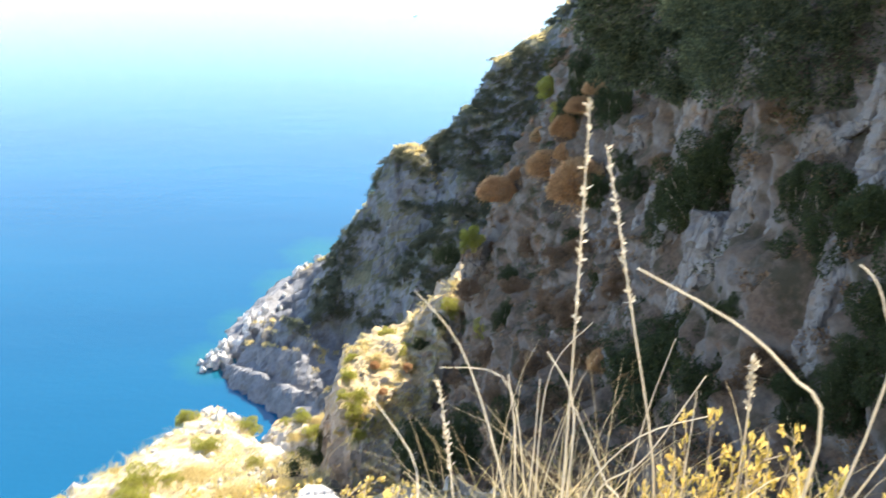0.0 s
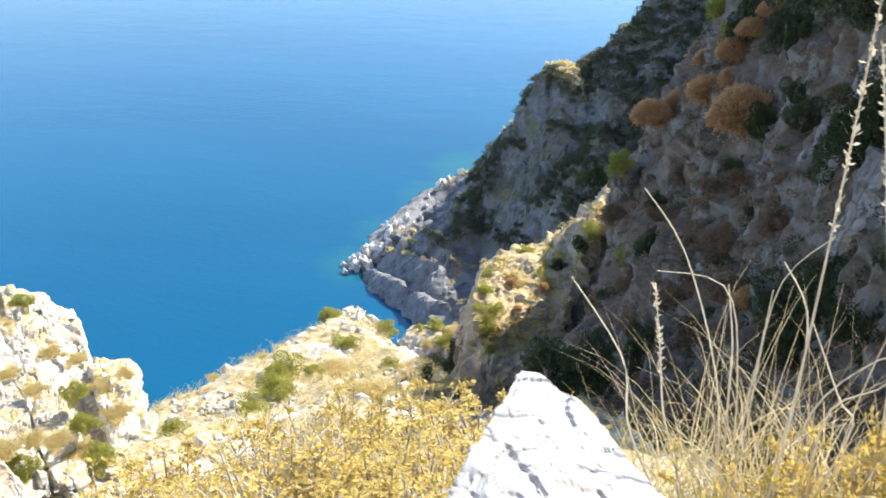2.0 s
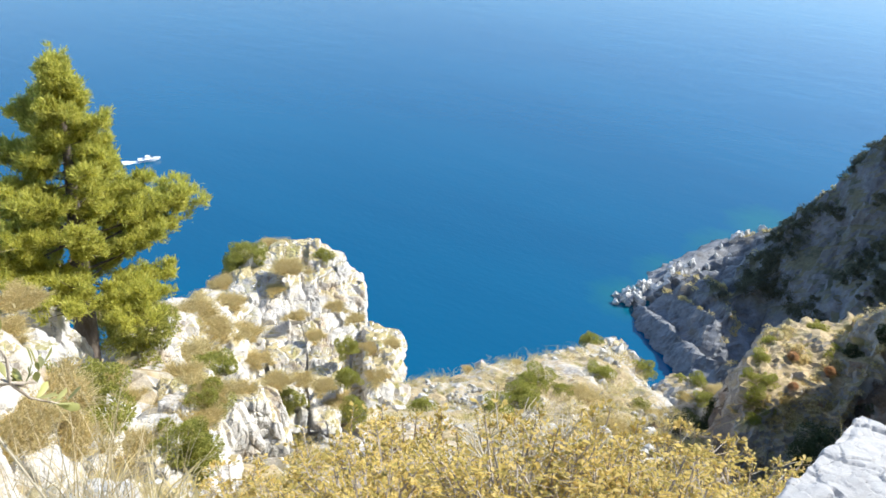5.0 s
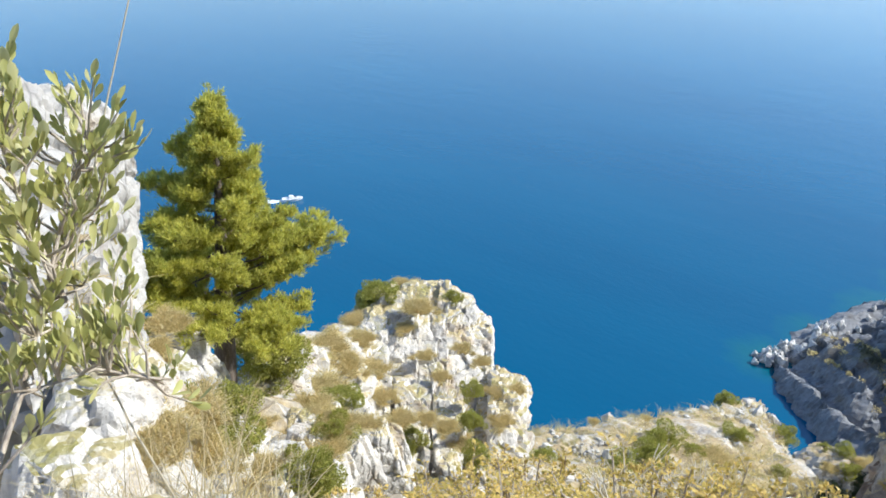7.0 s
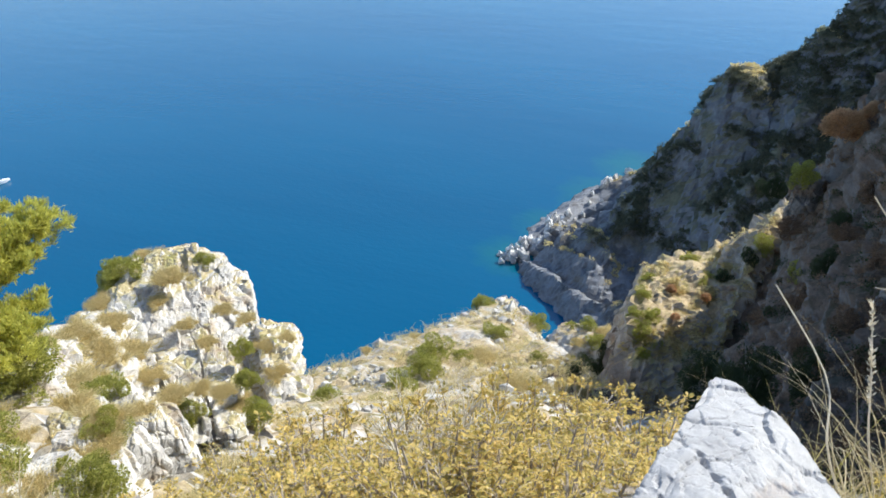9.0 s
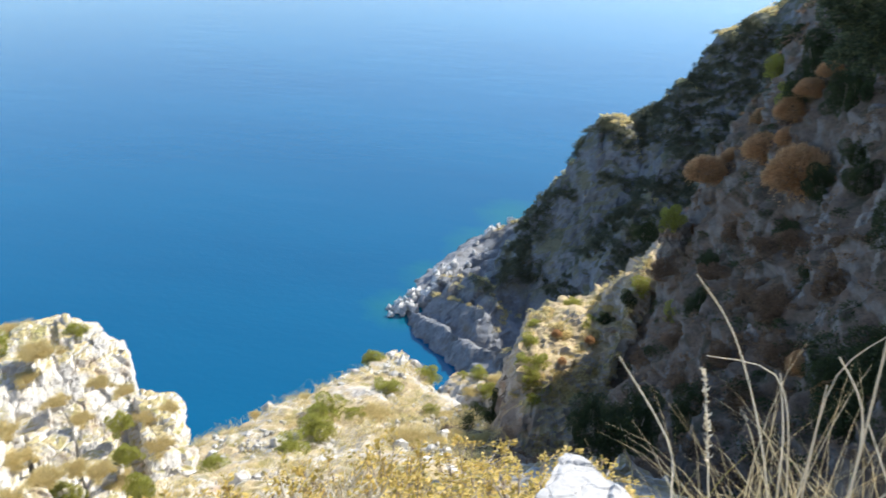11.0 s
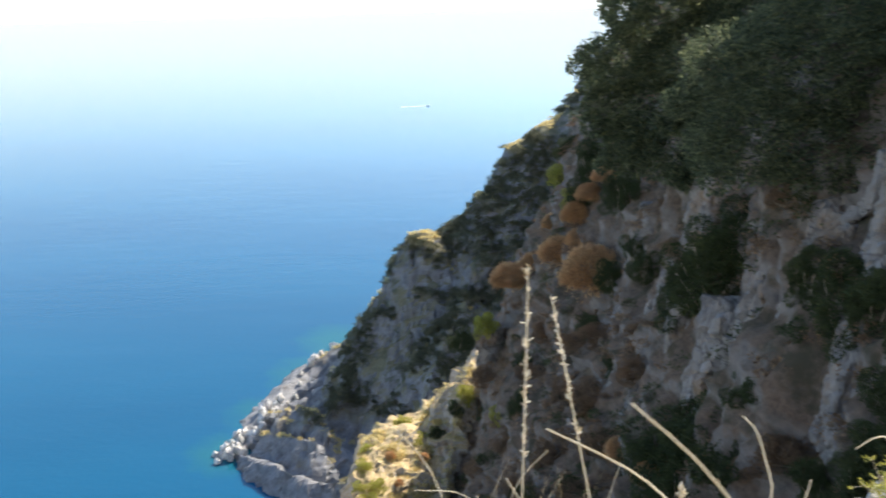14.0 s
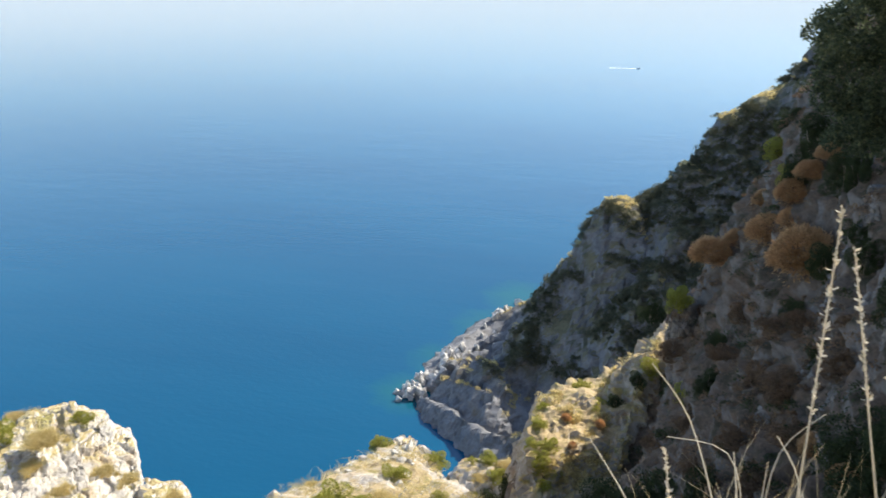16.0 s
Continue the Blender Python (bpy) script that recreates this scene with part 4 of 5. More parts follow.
# bushes on the sunny rocks and slopes
for az, el, d, s, kind in ((-47.6, -28.0, 32.5, 1.9, OLIVE), (-46, -27.2, 33.2, 1.3, TAN), (-49.7, -29.6, 31, 1.3, TAN), (-44.5, -28.8, 30.2, 1.6, TAN), (-41.8, -28.2, 32, 0.9, OLIVE), (-41, -31.6, 28.6, 1.0, TAN), (-52, -31.2, 28.5, 2.0, TAN),
                           (-54.5, -31.4, 27, 1.6, TAN), (-50.5, -32.5, 27.5, 2.0, TAN), (-55, -31, 21.8, 1.3, TAN), (-51.5, -37.8, 17.5, 1.0, OLIVE), (-53.3, -35.6, 20, 1.7, TAN), (-52.3, -34.2, 24, 1.9, TAN), (-54.5, -34, 23, 1.6, TAN), (-50.8, -35.2, 24, 1.5, OLIVE), (-40.2, -34.5, 27.5, 0.9, OLIVE), (-40, -36.5, 26.5, 0.9, OLIVE),
                           (-38, -34.5, 29.3, 1.1, TAN), (-37.5, -36.3, 28.5, 1.2, TAN), (-42, -37, 25, 1.0, TAN), (-46, -36.5, 24.5, 1.2, TAN), (-54.2, -40.2, 12, 0.9, OLIVE), (-53.2, -41, 11, 0.8, OLIVE), (-51.5, -36.8, 20, 1.4, TAN), (-52.8, -38.5, 15, 1.3, TAN), (-56, -37.4, 15, 0.8, TAN), (-57.6, -36.2, 16, 0.7, TAN), (-59.8, -37.8, 12, 0.9, TAN), (-58, -39.4, 10.5, 0.9, TAN), (-62.4, -38, 10, 1.1, TAN), (-64.6, -30.6, 13.5, 0.9, TAN), (-65.4, -36.4, 9.5, 1.0, TAN),
                           (-49.2, -31, 29, 1.5, TAN), (-48.4, -33, 28, 1.6, TAN), (-47.5, -35, 27, 1.4, TAN), (-45.6, -30.3, 30, 1.0, TAN), (-44.0, -32.2, 29, 1.0, TAN), (-42.6, -33.6, 28, 0.9, TAN), (-43.8, -36.4, 26, 1.1, TAN), (-45, -37.8, 24, 1.1, OLIVE), (-39.4, -32.5, 28, 0.9, TAN), (-41.2, -38, 25, 1.1, TAN), (-48.8, -37, 23, 1.3, TAN), (-36.6, -34.2, 30, 0.9, TAN), (-39.5, -38.8, 25, 0.9, OLIVE), (-63, -35.5, 11, 1.3, TAN), (-61, -36.5, 11, 1.1, OLIVE), (-66.5, -37.5, 8, 1.0, TAN), (-59.5, -35, 14, 1.0, TAN), (-63.6, -29, 13, 0.9, TAN), (-59, -31, 18.5, 0.9, TAN),
                           (-20.2, -32.6, 57.5, 1.7, OLIVE), (-15.9, -34.0, 58, 1.7, OLIVE), (-24.5, -36.3, 49, 2.6, OLIVE), (-22, -36.4, 50, 1.8, OLIVE), (-25, -37.4, 46, 2.2, OLIVE), (-19.3, -35, 54.5, 2.0, OLIVE), (-20.5, -36.5, 50, 2.2, TAN), (-27.5, -38.4, 42, 2.0, OLIVE),
                           (-33.5, -38.6, 40, 1.7, OLIVE), (-17.5, -38.3, 46, 2.4, TAN), (-26, -34.9, 51, 0.8, TAN), (-30, -35.6, 46.5, 0.7, TAN), (-15, -38.6, 48, 2.0, TAN),
                           (-12.9, -33.9, 64, 1.3, OLIVE), (-11.6, -33.8, 65, 1.6, OLIVE), (-10.4, -34.0, 65.5, 1.5, TAN), (-12.4, -34.8, 63, 1.5, TAN), (-11.0, -34.9, 62.5, 1.6, OLIVE), (-10.0, -35.4, 61, 1.4, DARK), (-13.0, -36.0, 60, 1.4, OLIVE), (-11.6, -36.3, 58, 1.6, DARK), (-10.4, -36.6, 56, 1.6, DARK),
                           (-12.6, -37.0, 55, 1.3, DARK), (-14.2, -36.6, 56, 1.2, TAN), (-15.4, -36.4, 55, 1.3, OLIVE), (-13.4, -37.9, 50, 1.3, TAN), (-11.6, -38.0, 48, 1.2, TAN)):
    p = rest_spot(az, el, d)
    s *= min(1.15, np.linalg.norm(p - np.array([0, 0, 80.0])) / d)
    tint = {id(OLIVE): "olive green bush on pale limestone", id(DARK): "dark green bush in the gully", id(TAN): "dry tan scrub on pale limestone"}[id(kind)]
    s *= 0.78 if kind is TAN and d < 34 else 1.0
    p[2] -= s * (0.03 if kind is TAN else 0.26)
    plant("bush", kind[rng.integers(2)], p, s, rng.uniform(0, 6.3), tint, "bush", "slope bushes")

ROUND = bush_meshes("round bush", 260, 0.03, LEAF_BUSH, 22000, 30, 0.85, 6)
round_bush = plant("bush", ROUND, (-12.2, 8.1, 70.35), 1.6, 1.0, "round olive green bush on white rock beside the pine", "bush", "slope bushes")

# spur bushes and rust brown domes
for az, el, d, s, kind in ((-4.6, -28.4, 55, 1.5, OLIVE), (-1.8, -26.7, 59, 1.6, TAN), (-3.3, -29.3, 52, 1.5, OLIVE), (-7.2, -30.0, 53, 1.4, OLIVE), (-6.4, -31.2, 51, 1.6, TAN), (-4.8, -31.5, 50, 1.6, TAN), (-7.5, -33.5, 48.5, 1.6, OLIVE), (-6, -34, 47, 1.4, TAN), (-2.0, -29.2, 51, 1.2, DARK), (-0.4, -27.6, 51, 1.3, DARK),
                           (2.0, -21.8, 48.5, 1.6, OLIVE), (0.2, -23, 49, 1.6, DARK), (5, -24.5, 42, 1.3, DARK), (11.3, -18.4, 38.5, 1.9, DARK), (13.4, -17.6, 35, 1.6, DARK), (18.2, -17.5, 28, 3.4, DARK), (16.6, -19, 29, 2.6, DARK), (19.5, -15, 27, 2.8, DARK), (27, -18.4, 20.5, 2.4, DARK), (25, -17, 22, 1.8, DARK), (29.4, -18.4, 19, 2.0, DARK),
                           (15.8, -29.4, 27.5, 3.0, DARK), (18.6, -28, 25.5, 2.8, DARK), (20.9, -30, 23.5, 2.6, DARK), (16.6, -31.6, 26, 2.6, DARK), (31.4, -22.6, 18.5, 2.0, DARK), (33.4, -20.8, 17.5, 2.2, DARK), (33, -25, 17, 2.2, DARK), (30.4, -27, 18, 1.6, DARK), (27.1, -30, 20, 1.6, DARK), (29.8, -29.4, 17, 1.6, DARK), (12, -24, 33.4, 1.2, DARK), (5, -27.2, 40, 1.6, DARK), (3.2, -28, 43, 1.3, OLIVE), (6.8, -28.7, 36, 1.3, DARK),
                           (-1.6, -36.2, 30, 2.4, DARK), (1.2, -35.6, 29, 2.4, DARK), (6, -34.5, 26, 2.4, DARK), (8.2, -13.0, 48, 1.4, OLIVE), (12.7, -9.8, 40, 2.4, DARK), (12.4, -12.8, 39, 2.2, DARK), (31.6, -9.4, 20.5, 1.1, OLIVE), (31.3, -14.2, 19.5, 1.1, OLIVE), (-3.4, -29.8, 51, 0.9, OLIVE), (-1.8, -28.2, 53, 0.9, TAN), (-5.0, -30.4, 50, 0.8, TAN), (-7.4, -33.6, 47, 1.0, TAN), (-6.2, -34.2, 46, 0.9, OLIVE), (-4.2, -28.6, 53, 1.0, TAN), (-6.2, -29.6, 51, 1.0, TAN), (-7.8, -31.2, 50, 1.3, OLIVE), (-6.8, -32.6, 49, 1.4, OLIVE), (-8.2, -32.6, 49, 1.2, OLIVE), (-5.6, -33.2, 48, 1.0, TAN), (-8.4, -34.4, 48, 1.1, TAN), (-7.0, -35.2, 46, 1.1, OLIVE), (-2.6, -27.6, 55, 0.9, TAN), (9.8, -21.8, 37.5, 1.3, DARK), (0.4, -26.6, 53, 1.4, OLIVE),
                           (9.6, -11, 40, 3.0, DARK), (11.5, -12.5, 36, 2.4, DARK), (8.8, -13.2, 45, 2.2, DARK), (7.2, -11.5, 52, 1.6, OLIVE), (8.0, -10, 50, 2.2, DARK), (33, -13, 17, 2.6, DARK), (22, -25.5, 21.5, 1.8, DARK), (13, -16, 33, 1.6, DARK)):
    p = ground_spot(az, el, d)
    p[2] -= s * 0.4
    tint = {id(OLIVE): "olive green bush on the spur", id(DARK): "dark evergreen bush on the shaded wall", id(TAN): "dry tan scrub on the spur"}[id(kind)]
    plant("bush", kind[rng.integers(2)], p, s, rng.uniform(0, 6.3), tint, "bush", "wall bushes")


def dome_meshes(seed):
    """A rounded cushion of fine dry twigs, one metre across."""
    rng = np.random.default_rng(seed)
    n = 9000
    d = rng.normal(size=(n, 3))
    d[:, 2] = np.abs(d[:, 2]) * 0.9 - 0.15
    d /= np.linalg.norm(d, axis=1, keepdims=True)
    lump = 1 + 0.1 * vnoise(d * 2.3, seed) + 0.1 * vnoise(d * 6, seed + 1)
    v, f = leaves(rng, d * (0.455 * lump * rng.uniform(0.78, 1.02, n))[:, None], 0.06, d * 1.8, 1.0, 0.3)
    stems = [tube([(0, 0, -0.1), q * 0.25, q * 0.46], [0.02, 0.012, 0.004], 4) for q in d[:24]]
    sv, sf = merge(stems)
    return [("cushion", mesh_of("dome cushion", v, f, LEAF_DOME), ""), ("woody_frame", mesh_of("dome wood", sv, sf, TWIG), "")]


BROWN = [bush_meshes("brown scrub", 450 + k, 0.04, LEAF_BROWN, 11000, 24, 0.6, 10, spread=0.7, ratio=0.34) for k in range(2)]
for az, el, d, s in ((8.1, -26.8, 36, 1.8), (9.9, -26.7, 34, 1.9), (11.3, -29.8, 30.6, 1.8), (13.3, -24.7, 31.4, 1.5), (7.3, -30.7, 34, 1.7), (3.7, -30.2, 40, 1.7), (5.4, -25.4, 40, 1.5), (1.8, -25.5, 42, 1.5), (8.6, -23.4, 38, 1.6), (6.4, -22.4, 42, 1.6), (3.4, -22.6, 46, 1.5), (10.2, -22.6, 36, 1.5), (4.6, -33, 33, 1.6), (1.6, -31.5, 38, 1.6), (8.8, -33, 28, 1.5), (13.6, -22.4, 32, 1.3), (24.2, -28.4, 20, 1.3), (22.6, -29.6, 21, 1.2), (22.8, -12.4, 25, 1.3), (15.6, -16.4, 31.5, 1.2)):
    p = ground_spot(az, el, d)
    p[2] -= 0.15 * s
    plant("bush", BROWN[rng.integers(2)], p, s, rng.uniform(0, 6.3), "brown dry scrub on the shaded slope", "bush", "wall bushes")
DOME = [dome_meshes(500 + k) for k in range(4)]
for az, el, d, s in ((3.8, -18.7, 50.5, 2.4), (5.4, -17.7, 50.5, 1.6), (7.3, -16.9, 47.5, 2.2), (9.7, -18.2, 42.5, 3.0), (6.9, -14.9, 49.5, 1.5), (8.4, -14.3, 47, 1.7), (9.3, -12.8, 46, 1.5), (8.6, -16.0, 46.5, 1.4), (10.3, -11.6, 45, 1.3),
                     (12.4, -29.8, 30, 1.0), (14.7, -31.2, 27.4, 1.0), (-5.6, -30.6, 51.5, 0.7), (-5.0, -32.4, 49.5, 0.6), (-3.0, -30.8, 50, 0.7), (17.6, -4.4, 32, 1.1)):
    p = ground_spot(az, el, d) - direction(az, el) * 0.35 * s
    p[2] -= 0.08 * s
    plant("dry_spurge", DOME[rng.integers(4)], p, s, rng.uniform(0, 6.3), "rust brown rounded cushion of dry spurge", "spurge", "dry spurges", squash=rng.uniform(0.9, 1.08))


def pine_tree(place, tall):
    """A young pine: trunk, upcurved limbs with side shoots, and brushes of needles at their ends."""
    rng = np.random.default_rng(12)
    ob = thing("pine_tree", place, "bright yellow-green young pine growing from white rocks", "tree")

    def axis(h):
        return np.array([0.16 * math.sin(2.2 * h) + 0.15 * h, 0.1 * math.sin(1.7 * h + 1) + 0.27 * h, h * tall])

    v, f = tube([axis(t) for t in np.linspace(0, 0.97, 9)], list(np.linspace(0.27, 0.02, 9)), 8)
    part("trunk", mesh_of("trunk", v, f, BARK, False), ob, "grey brown bark")
    C, D = [], []
    n = 84
    for k in range(n):
        h = 0.33 + 0.65 * (k + rng.uniform(-0.4, 0.4)) / n
        w = k * 2.4 + rng.uniform(-0.5, 0.5)
        o = np.array([math.cos(w), math.sin(w), 0])
        reach = tall * (0.45 * (1 - h) ** 1.05 + 0.014) * min(1.0, 0.8 + (h - 0.33) * 3) * rng.uniform(0.62, 1.18) * (1 + 0.02 * (o @ np.array([0.85, 0.5, 0])) * (h < 0.55))
        reach *= (1 + 0.22 * math.sin(2 * w + 9 * h)) * (1 - (0.24 if h > 0.52 else 0.0) * max(0.0, o @ np.array([0.5, 0.87, 0])))
        rise = rng.uniform(0.05, 0.5)

        def on(t, o=o, reach=reach, rise=rise, h=h):
            return axis(h) + o * reach * t + np.array([0, 0, reach * (rise * t * t - 0.06 * t)])

        pieces = [tube([on(t) for t in (0, 0.35, 0.7, 1)], [0.035 * (1.25 - h), 0.024 * (1.25 - h), 0.013, 0.006], 5)]
        for t in np.linspace(0.38, 1, max(3, int(reach * 6.5))):
            for q in range(5):
                side = np.cross(o, (0, 0, 1)) * rng.choice((-1, 1)) * rng.uniform(0.2, 0.9) + o * rng.uniform(0.2, 0.8) + np.array([0, 0, rng.uniform(0.1, 0.7)])
                e = on(t) + side * reach * 0.2 * rng.uniform(0.5, 1.3)
                pieces.append(tube([on(t), e], [0.008, 0.004], 3))
                for _ in range(3):
                    C.append(e + rng.normal(size=3) * 0.04)
                    D.append(side * 0.6 + np.array([0, 0, 0.9]))
        v, f = merge(pieces)
        part("limb", mesh_of("limb", v, f, BARK, False), ob)
    for k in range(30):
        C.append(axis(0.93 + 0.075 * rng.random()) + rng.normal(size=3) * (0.1, 0.1, 0.08))
        D.append(np.array([0, 0, 1.2]))
    C, D = np.repeat(np.array(C), 40, 0), np.repeat(np.array(D), 40, 0)
    v, f = leaves(rng, C + rng.normal(size=C.shape) * 0.028, 0.09, D, 0.75, 0.15)
    part("crown", mesh_of("crown", v, f, LEAF_PINE), ob, "brushes of bright yellow-green needles")
    return ob


p = spot(-60.4, -35.5, 17.4)
p[2] = min(p[2], height(p[0], p[1]) + 0.3)
pine = pine_tree(p, 80.1 - 17.4 * math.sin(radians(12.6)) - p[2])


def oak_tree(place, blobs, seed, label, material, n=16000, leaf=0.16):
    """A broad evergreen: forked trunk, limbs to each clump, and leaves on the clumps."""
    rng = np.random.default_rng(seed)
    ob = thing("oak_tree", place, label, "tree", "wall trees")
    bl = []
    for x, y, z, a, h in blobs:
        bl.append((x, y, z, a, h))
        for k in range(15):
            w, q = rng.uniform(0, 6.3), rng.uniform(0.55, 1.05)
            bl.append((x + a * q * math.cos(w), y + a * q * math.sin(w), z + h * rng.uniform(-0.7, 0.8), a * rng.uniform(0.18, 0.42), h * rng.uniform(0.18, 0.4)))
    P, N = blob_points(rng, n, bl, 0.6)
    v, f = leaves(rng, P, leaf, N, 0.9, 0.5)
    part("crown", mesh_of("crown", v, f, material), ob, "dense dark grey-green leaves")
    tubes = [tube([(0, 0, -0.6), (0.1, 0.05, 0.8), (0.2, 0, 1.6)], [0.3, 0.22, 0.17], 8)]
    for x, y, z, a, h in blobs:
        m = np.array([x * 0.5 + 0.1, y * 0.5, 1.2 + (z - 1.2) * 0.5])
        tubes.append(tube([(0.15, 0, 1.2), m + rng.normal(size=3) * 0.2, (x * 0.85, y * 0.85, z - 0.2 * h)], [0.11, 0.06, 0.02], 5))
    v, f = merge([t for t in tubes[1:]])
    part("limb_frame", mesh_of("limb_frame", v, f, BARK, False), ob)
    part("trunk", mesh_of("trunk", *tubes[0], BARK, False), ob)
    return ob


base = spot(15, -7.5, 34)
base[0] += 2
oak_tree(base, [(-4.6, -1, 2.2, 1.5, 1.1), (-3.4, -1.4, 4.2, 1.9, 1.3), (-1.4, -2, 2.4, 2.4, 1.8), (0.8, -3, 3.8, 2.6, 1.9), (-3.4, -1.2, 0.4, 1.5, 1.3), (-0.2, -3, 0.2, 2.2, 1.5), (-4.4, -1, 5.2, 1.4, 0.9), (1.6, -4, 0.8, 2.0, 1.5), (2.8, -5, 3.2, 2.2, 1.8), (-1, -2.5, 5.4, 2.2, 1.4), (-4.0, -1, -0.9, 1.0, 1.2), (-2.2, -2.2, -0.9, 1.4, 1.3), (-0.8, -3.2, -1.4, 1.4, 1.3), (-4.6, -1, 0.6, 1.0, 1.2)], 31,
         "spreading dark evergreen oak on top of the rock wall", LEAF_OAK, 190000, 0.13)
base = spot(24, -5.5, 25)
base[0] += 1.6
oak_tree(base, [(-3.6, -0.6, -1.2, 1.5, 1.2), (-2.2, -1, -1.4, 1.4, 1.1), (-3.8, 0, 0.6, 1.6, 1.3), (-0.8, -1.6, -0.8, 1.3, 1.0), (-1.8, -0.6, 0.6, 1.9, 1.2), (0.4, -2, 1.8, 2.2, 1.5), (1.8, -3, 0.8, 1.6, 1.2), (-1.6, -0.5, 2.8, 2.0, 1.4), (0.6, -1.6, 3.8, 2.2, 1.5)], 32, "dense dark evergreen oak hanging over the crags", LEAF_OAK, 130000, 0.1)
base = spot(33, -3.5, 19)
base[0] += 1.5
oak_tree(base, [(-1.8, -0.4, 0.2, 1.5, 1.0), (0.2, -1.6, 0.9, 1.5, 1.1), (-1.8, 0, 1.7, 1.6, 1.2), (0.3, -1.2, 2.4, 1.7, 1.2)], 33, "yellowing oak brush at the wall's edge", LEAF_OCHRE, 60000, 0.09)

# way to the sun; tufts picked by it paint lit slopes pale
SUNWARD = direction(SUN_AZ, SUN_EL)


# ---- scrub over the headland and the shaded wall, joined
def scrub(name, seed, P, N, where, n, radius, leaf, count, material, label):
    rng = np.random.default_rng(seed)
    pts = P.reshape(-1, 3)
    ok = np.flatnonzero(where(pts, N.reshape(-1, 3)))
    C = pts[rng.choice(ok, min(n, len(ok)), replace=False)]
    R = rng.uniform(*radius, len(C))
    Q = np.repeat(C, count, 0)
    d = rng.normal(size=Q.shape)
    d /= np.linalg.norm(d, axis=1, keepdims=True)
    d[:, 2] = np.abs(d[:, 2])
    lump = 1 + 0.3 * vnoise(d * 2.5 + np.repeat(C, count, 0), seed)
    Q = Q + d * (np.repeat(R, count) * lump)[:, None] * rng.uniform(0.55, 1.05, (len(Q), 1)) * (1, 1, 0.6)
    v, f = leaves(rng, Q, leaf, d, 0.9, 0.55)
    tagged(new(name, mesh_of(name, v, f, material)), label, "scrub", kind="stuff")


# dark tufts kept off sun-facing slopes, deepening the shaded face by colour
scrub("headland_scrub", 9, HP, HN, lambda p, n: (p[:, 2] > 8) & (n[:, 2] > 0.2) & (p[:, 1] < 180) & (p[:, 0] < 45) & (fbm(p / 7, 4, 5) > -0.08) & (n @ SUNWARD < 0.35), 2600, (0.4, 1.6), 0.28, 170, LEAF_GREY, "dark green scrub dotted over the slopes of the headland turned from the sun")
# tan tufts only on sun-facing slopes, so the crest's light is in their colour
scrub("headland_grass", 10, HP, HN, lambda p, n: (p[:, 2] > 4) & (n @ SUNWARD > 0.35) & (p[:, 1] < 182) & (p[:, 0] < 45), 1500, (0.3, 0.8), 0.35, 40, LEAF_TAN, "dry tan grass and cushions lightening the sun-facing slopes of the crest")
scrub("wall_scrub", 11, WP, WN, lambda p, n: (n[:, 2] > 0.2) & (p[:, 0] < 15) & (p[:, 1] > 12) & (fbm(p / 3.5, 3, 15) > -0.15), 2400, (0.15, 0.55), 0.085, 110, LEAF_BROWN, "brown dry scrub over the shaded wall")
# golden tufts only on sun-facing ground, brightening the spur's lit side by colour
scrub("spur_grass", 13, SP, SN, lambda p, n: (n @ SUNWARD > 0.15) & (p[:, 2] > 44) & (p[:, 2] > land(p[:, 0], p[:, 1]) - 0.8) & (fbm(p / 2, 3, 45) > 0.05), 380, (0.1, 0.35), 0.12, 40, LEAF_TAN, "dry golden grass lightening the sun-facing ground of the spur")
scrub("wall_green", 12, WP, WN, lambda p, n: (n[:, 2] > 0.2) & (p[:, 0] < 15) & (p[:, 1] > 12) & (fbm(p / 4, 3, 25) > 0.1), 500, (0.25, 0.8), 0.085, 170, LEAF_DARK, "dark green scrub over the shaded wall")

def bank(p, n):
    r, az = np.hypot(p[:, 0], p[:, 1]), np.degrees(np.arctan2(p[:, 0], p[:, 1]))
    return (r > 6) & (r < 29) & (az < -43) & (az > -70) & (n[:, 2] > 0.3)


scrub("bank_scrub", 14, GP, GN, lambda p, n: bank(p, n) & (fbm(p / 1.6, 3, 55) > 0.05), 240, (0.12, 0.36), 0.06, 110, LEAF_TAN, "dry tan scrub between the white rocks of the bank")
scrub("bank_green", 15, GP, GN, lambda p, n: bank(p, n) & (fbm(p / 1.8, 3, 65) > 0.12), 80, (0.15, 0.4), 0.05, 150, LEAF_BUSH, "low olive scrub between the white rocks of the bank")

# ---- stones and dry grass strewn over the sunny slopes, joined
def strewn(rng, n, azs, rs, grow):
    az, r = np.radians(rng.uniform(*azs, n)), rs[0] + (rs[1] - rs[0]) * rng.random(n) ** grow
    x, y = r * np.sin(az), r * np.cos(az)
    return np.stack([x, y, land(x, y)], -1)


g = (1 + 5 ** 0.5) / 2
cube = np.array([(-1, g, 0), (1, g, 0), (-1, -g, 0), (1, -g, 0), (0, -1, g), (0, 1, g), (0, -1, -g), (0, 1, -g), (g, 0, -1), (g, 0, 1), (-g, 0, -1), (-g, 0, 1)]) / g
quads = np.array([(0, 11, 5), (0, 5, 1), (0, 1, 7), (0, 7, 10), (0, 10, 11), (1, 5, 9), (5, 11, 4), (11, 10, 2), (10, 7, 6), (7, 1, 8), (3, 9, 4), (3, 4, 2), (3, 2, 6), (3, 6, 8), (3, 8, 9), (4, 9, 5), (2, 4, 11), (6, 2, 10), (8, 6, 7), (9, 8, 1)])
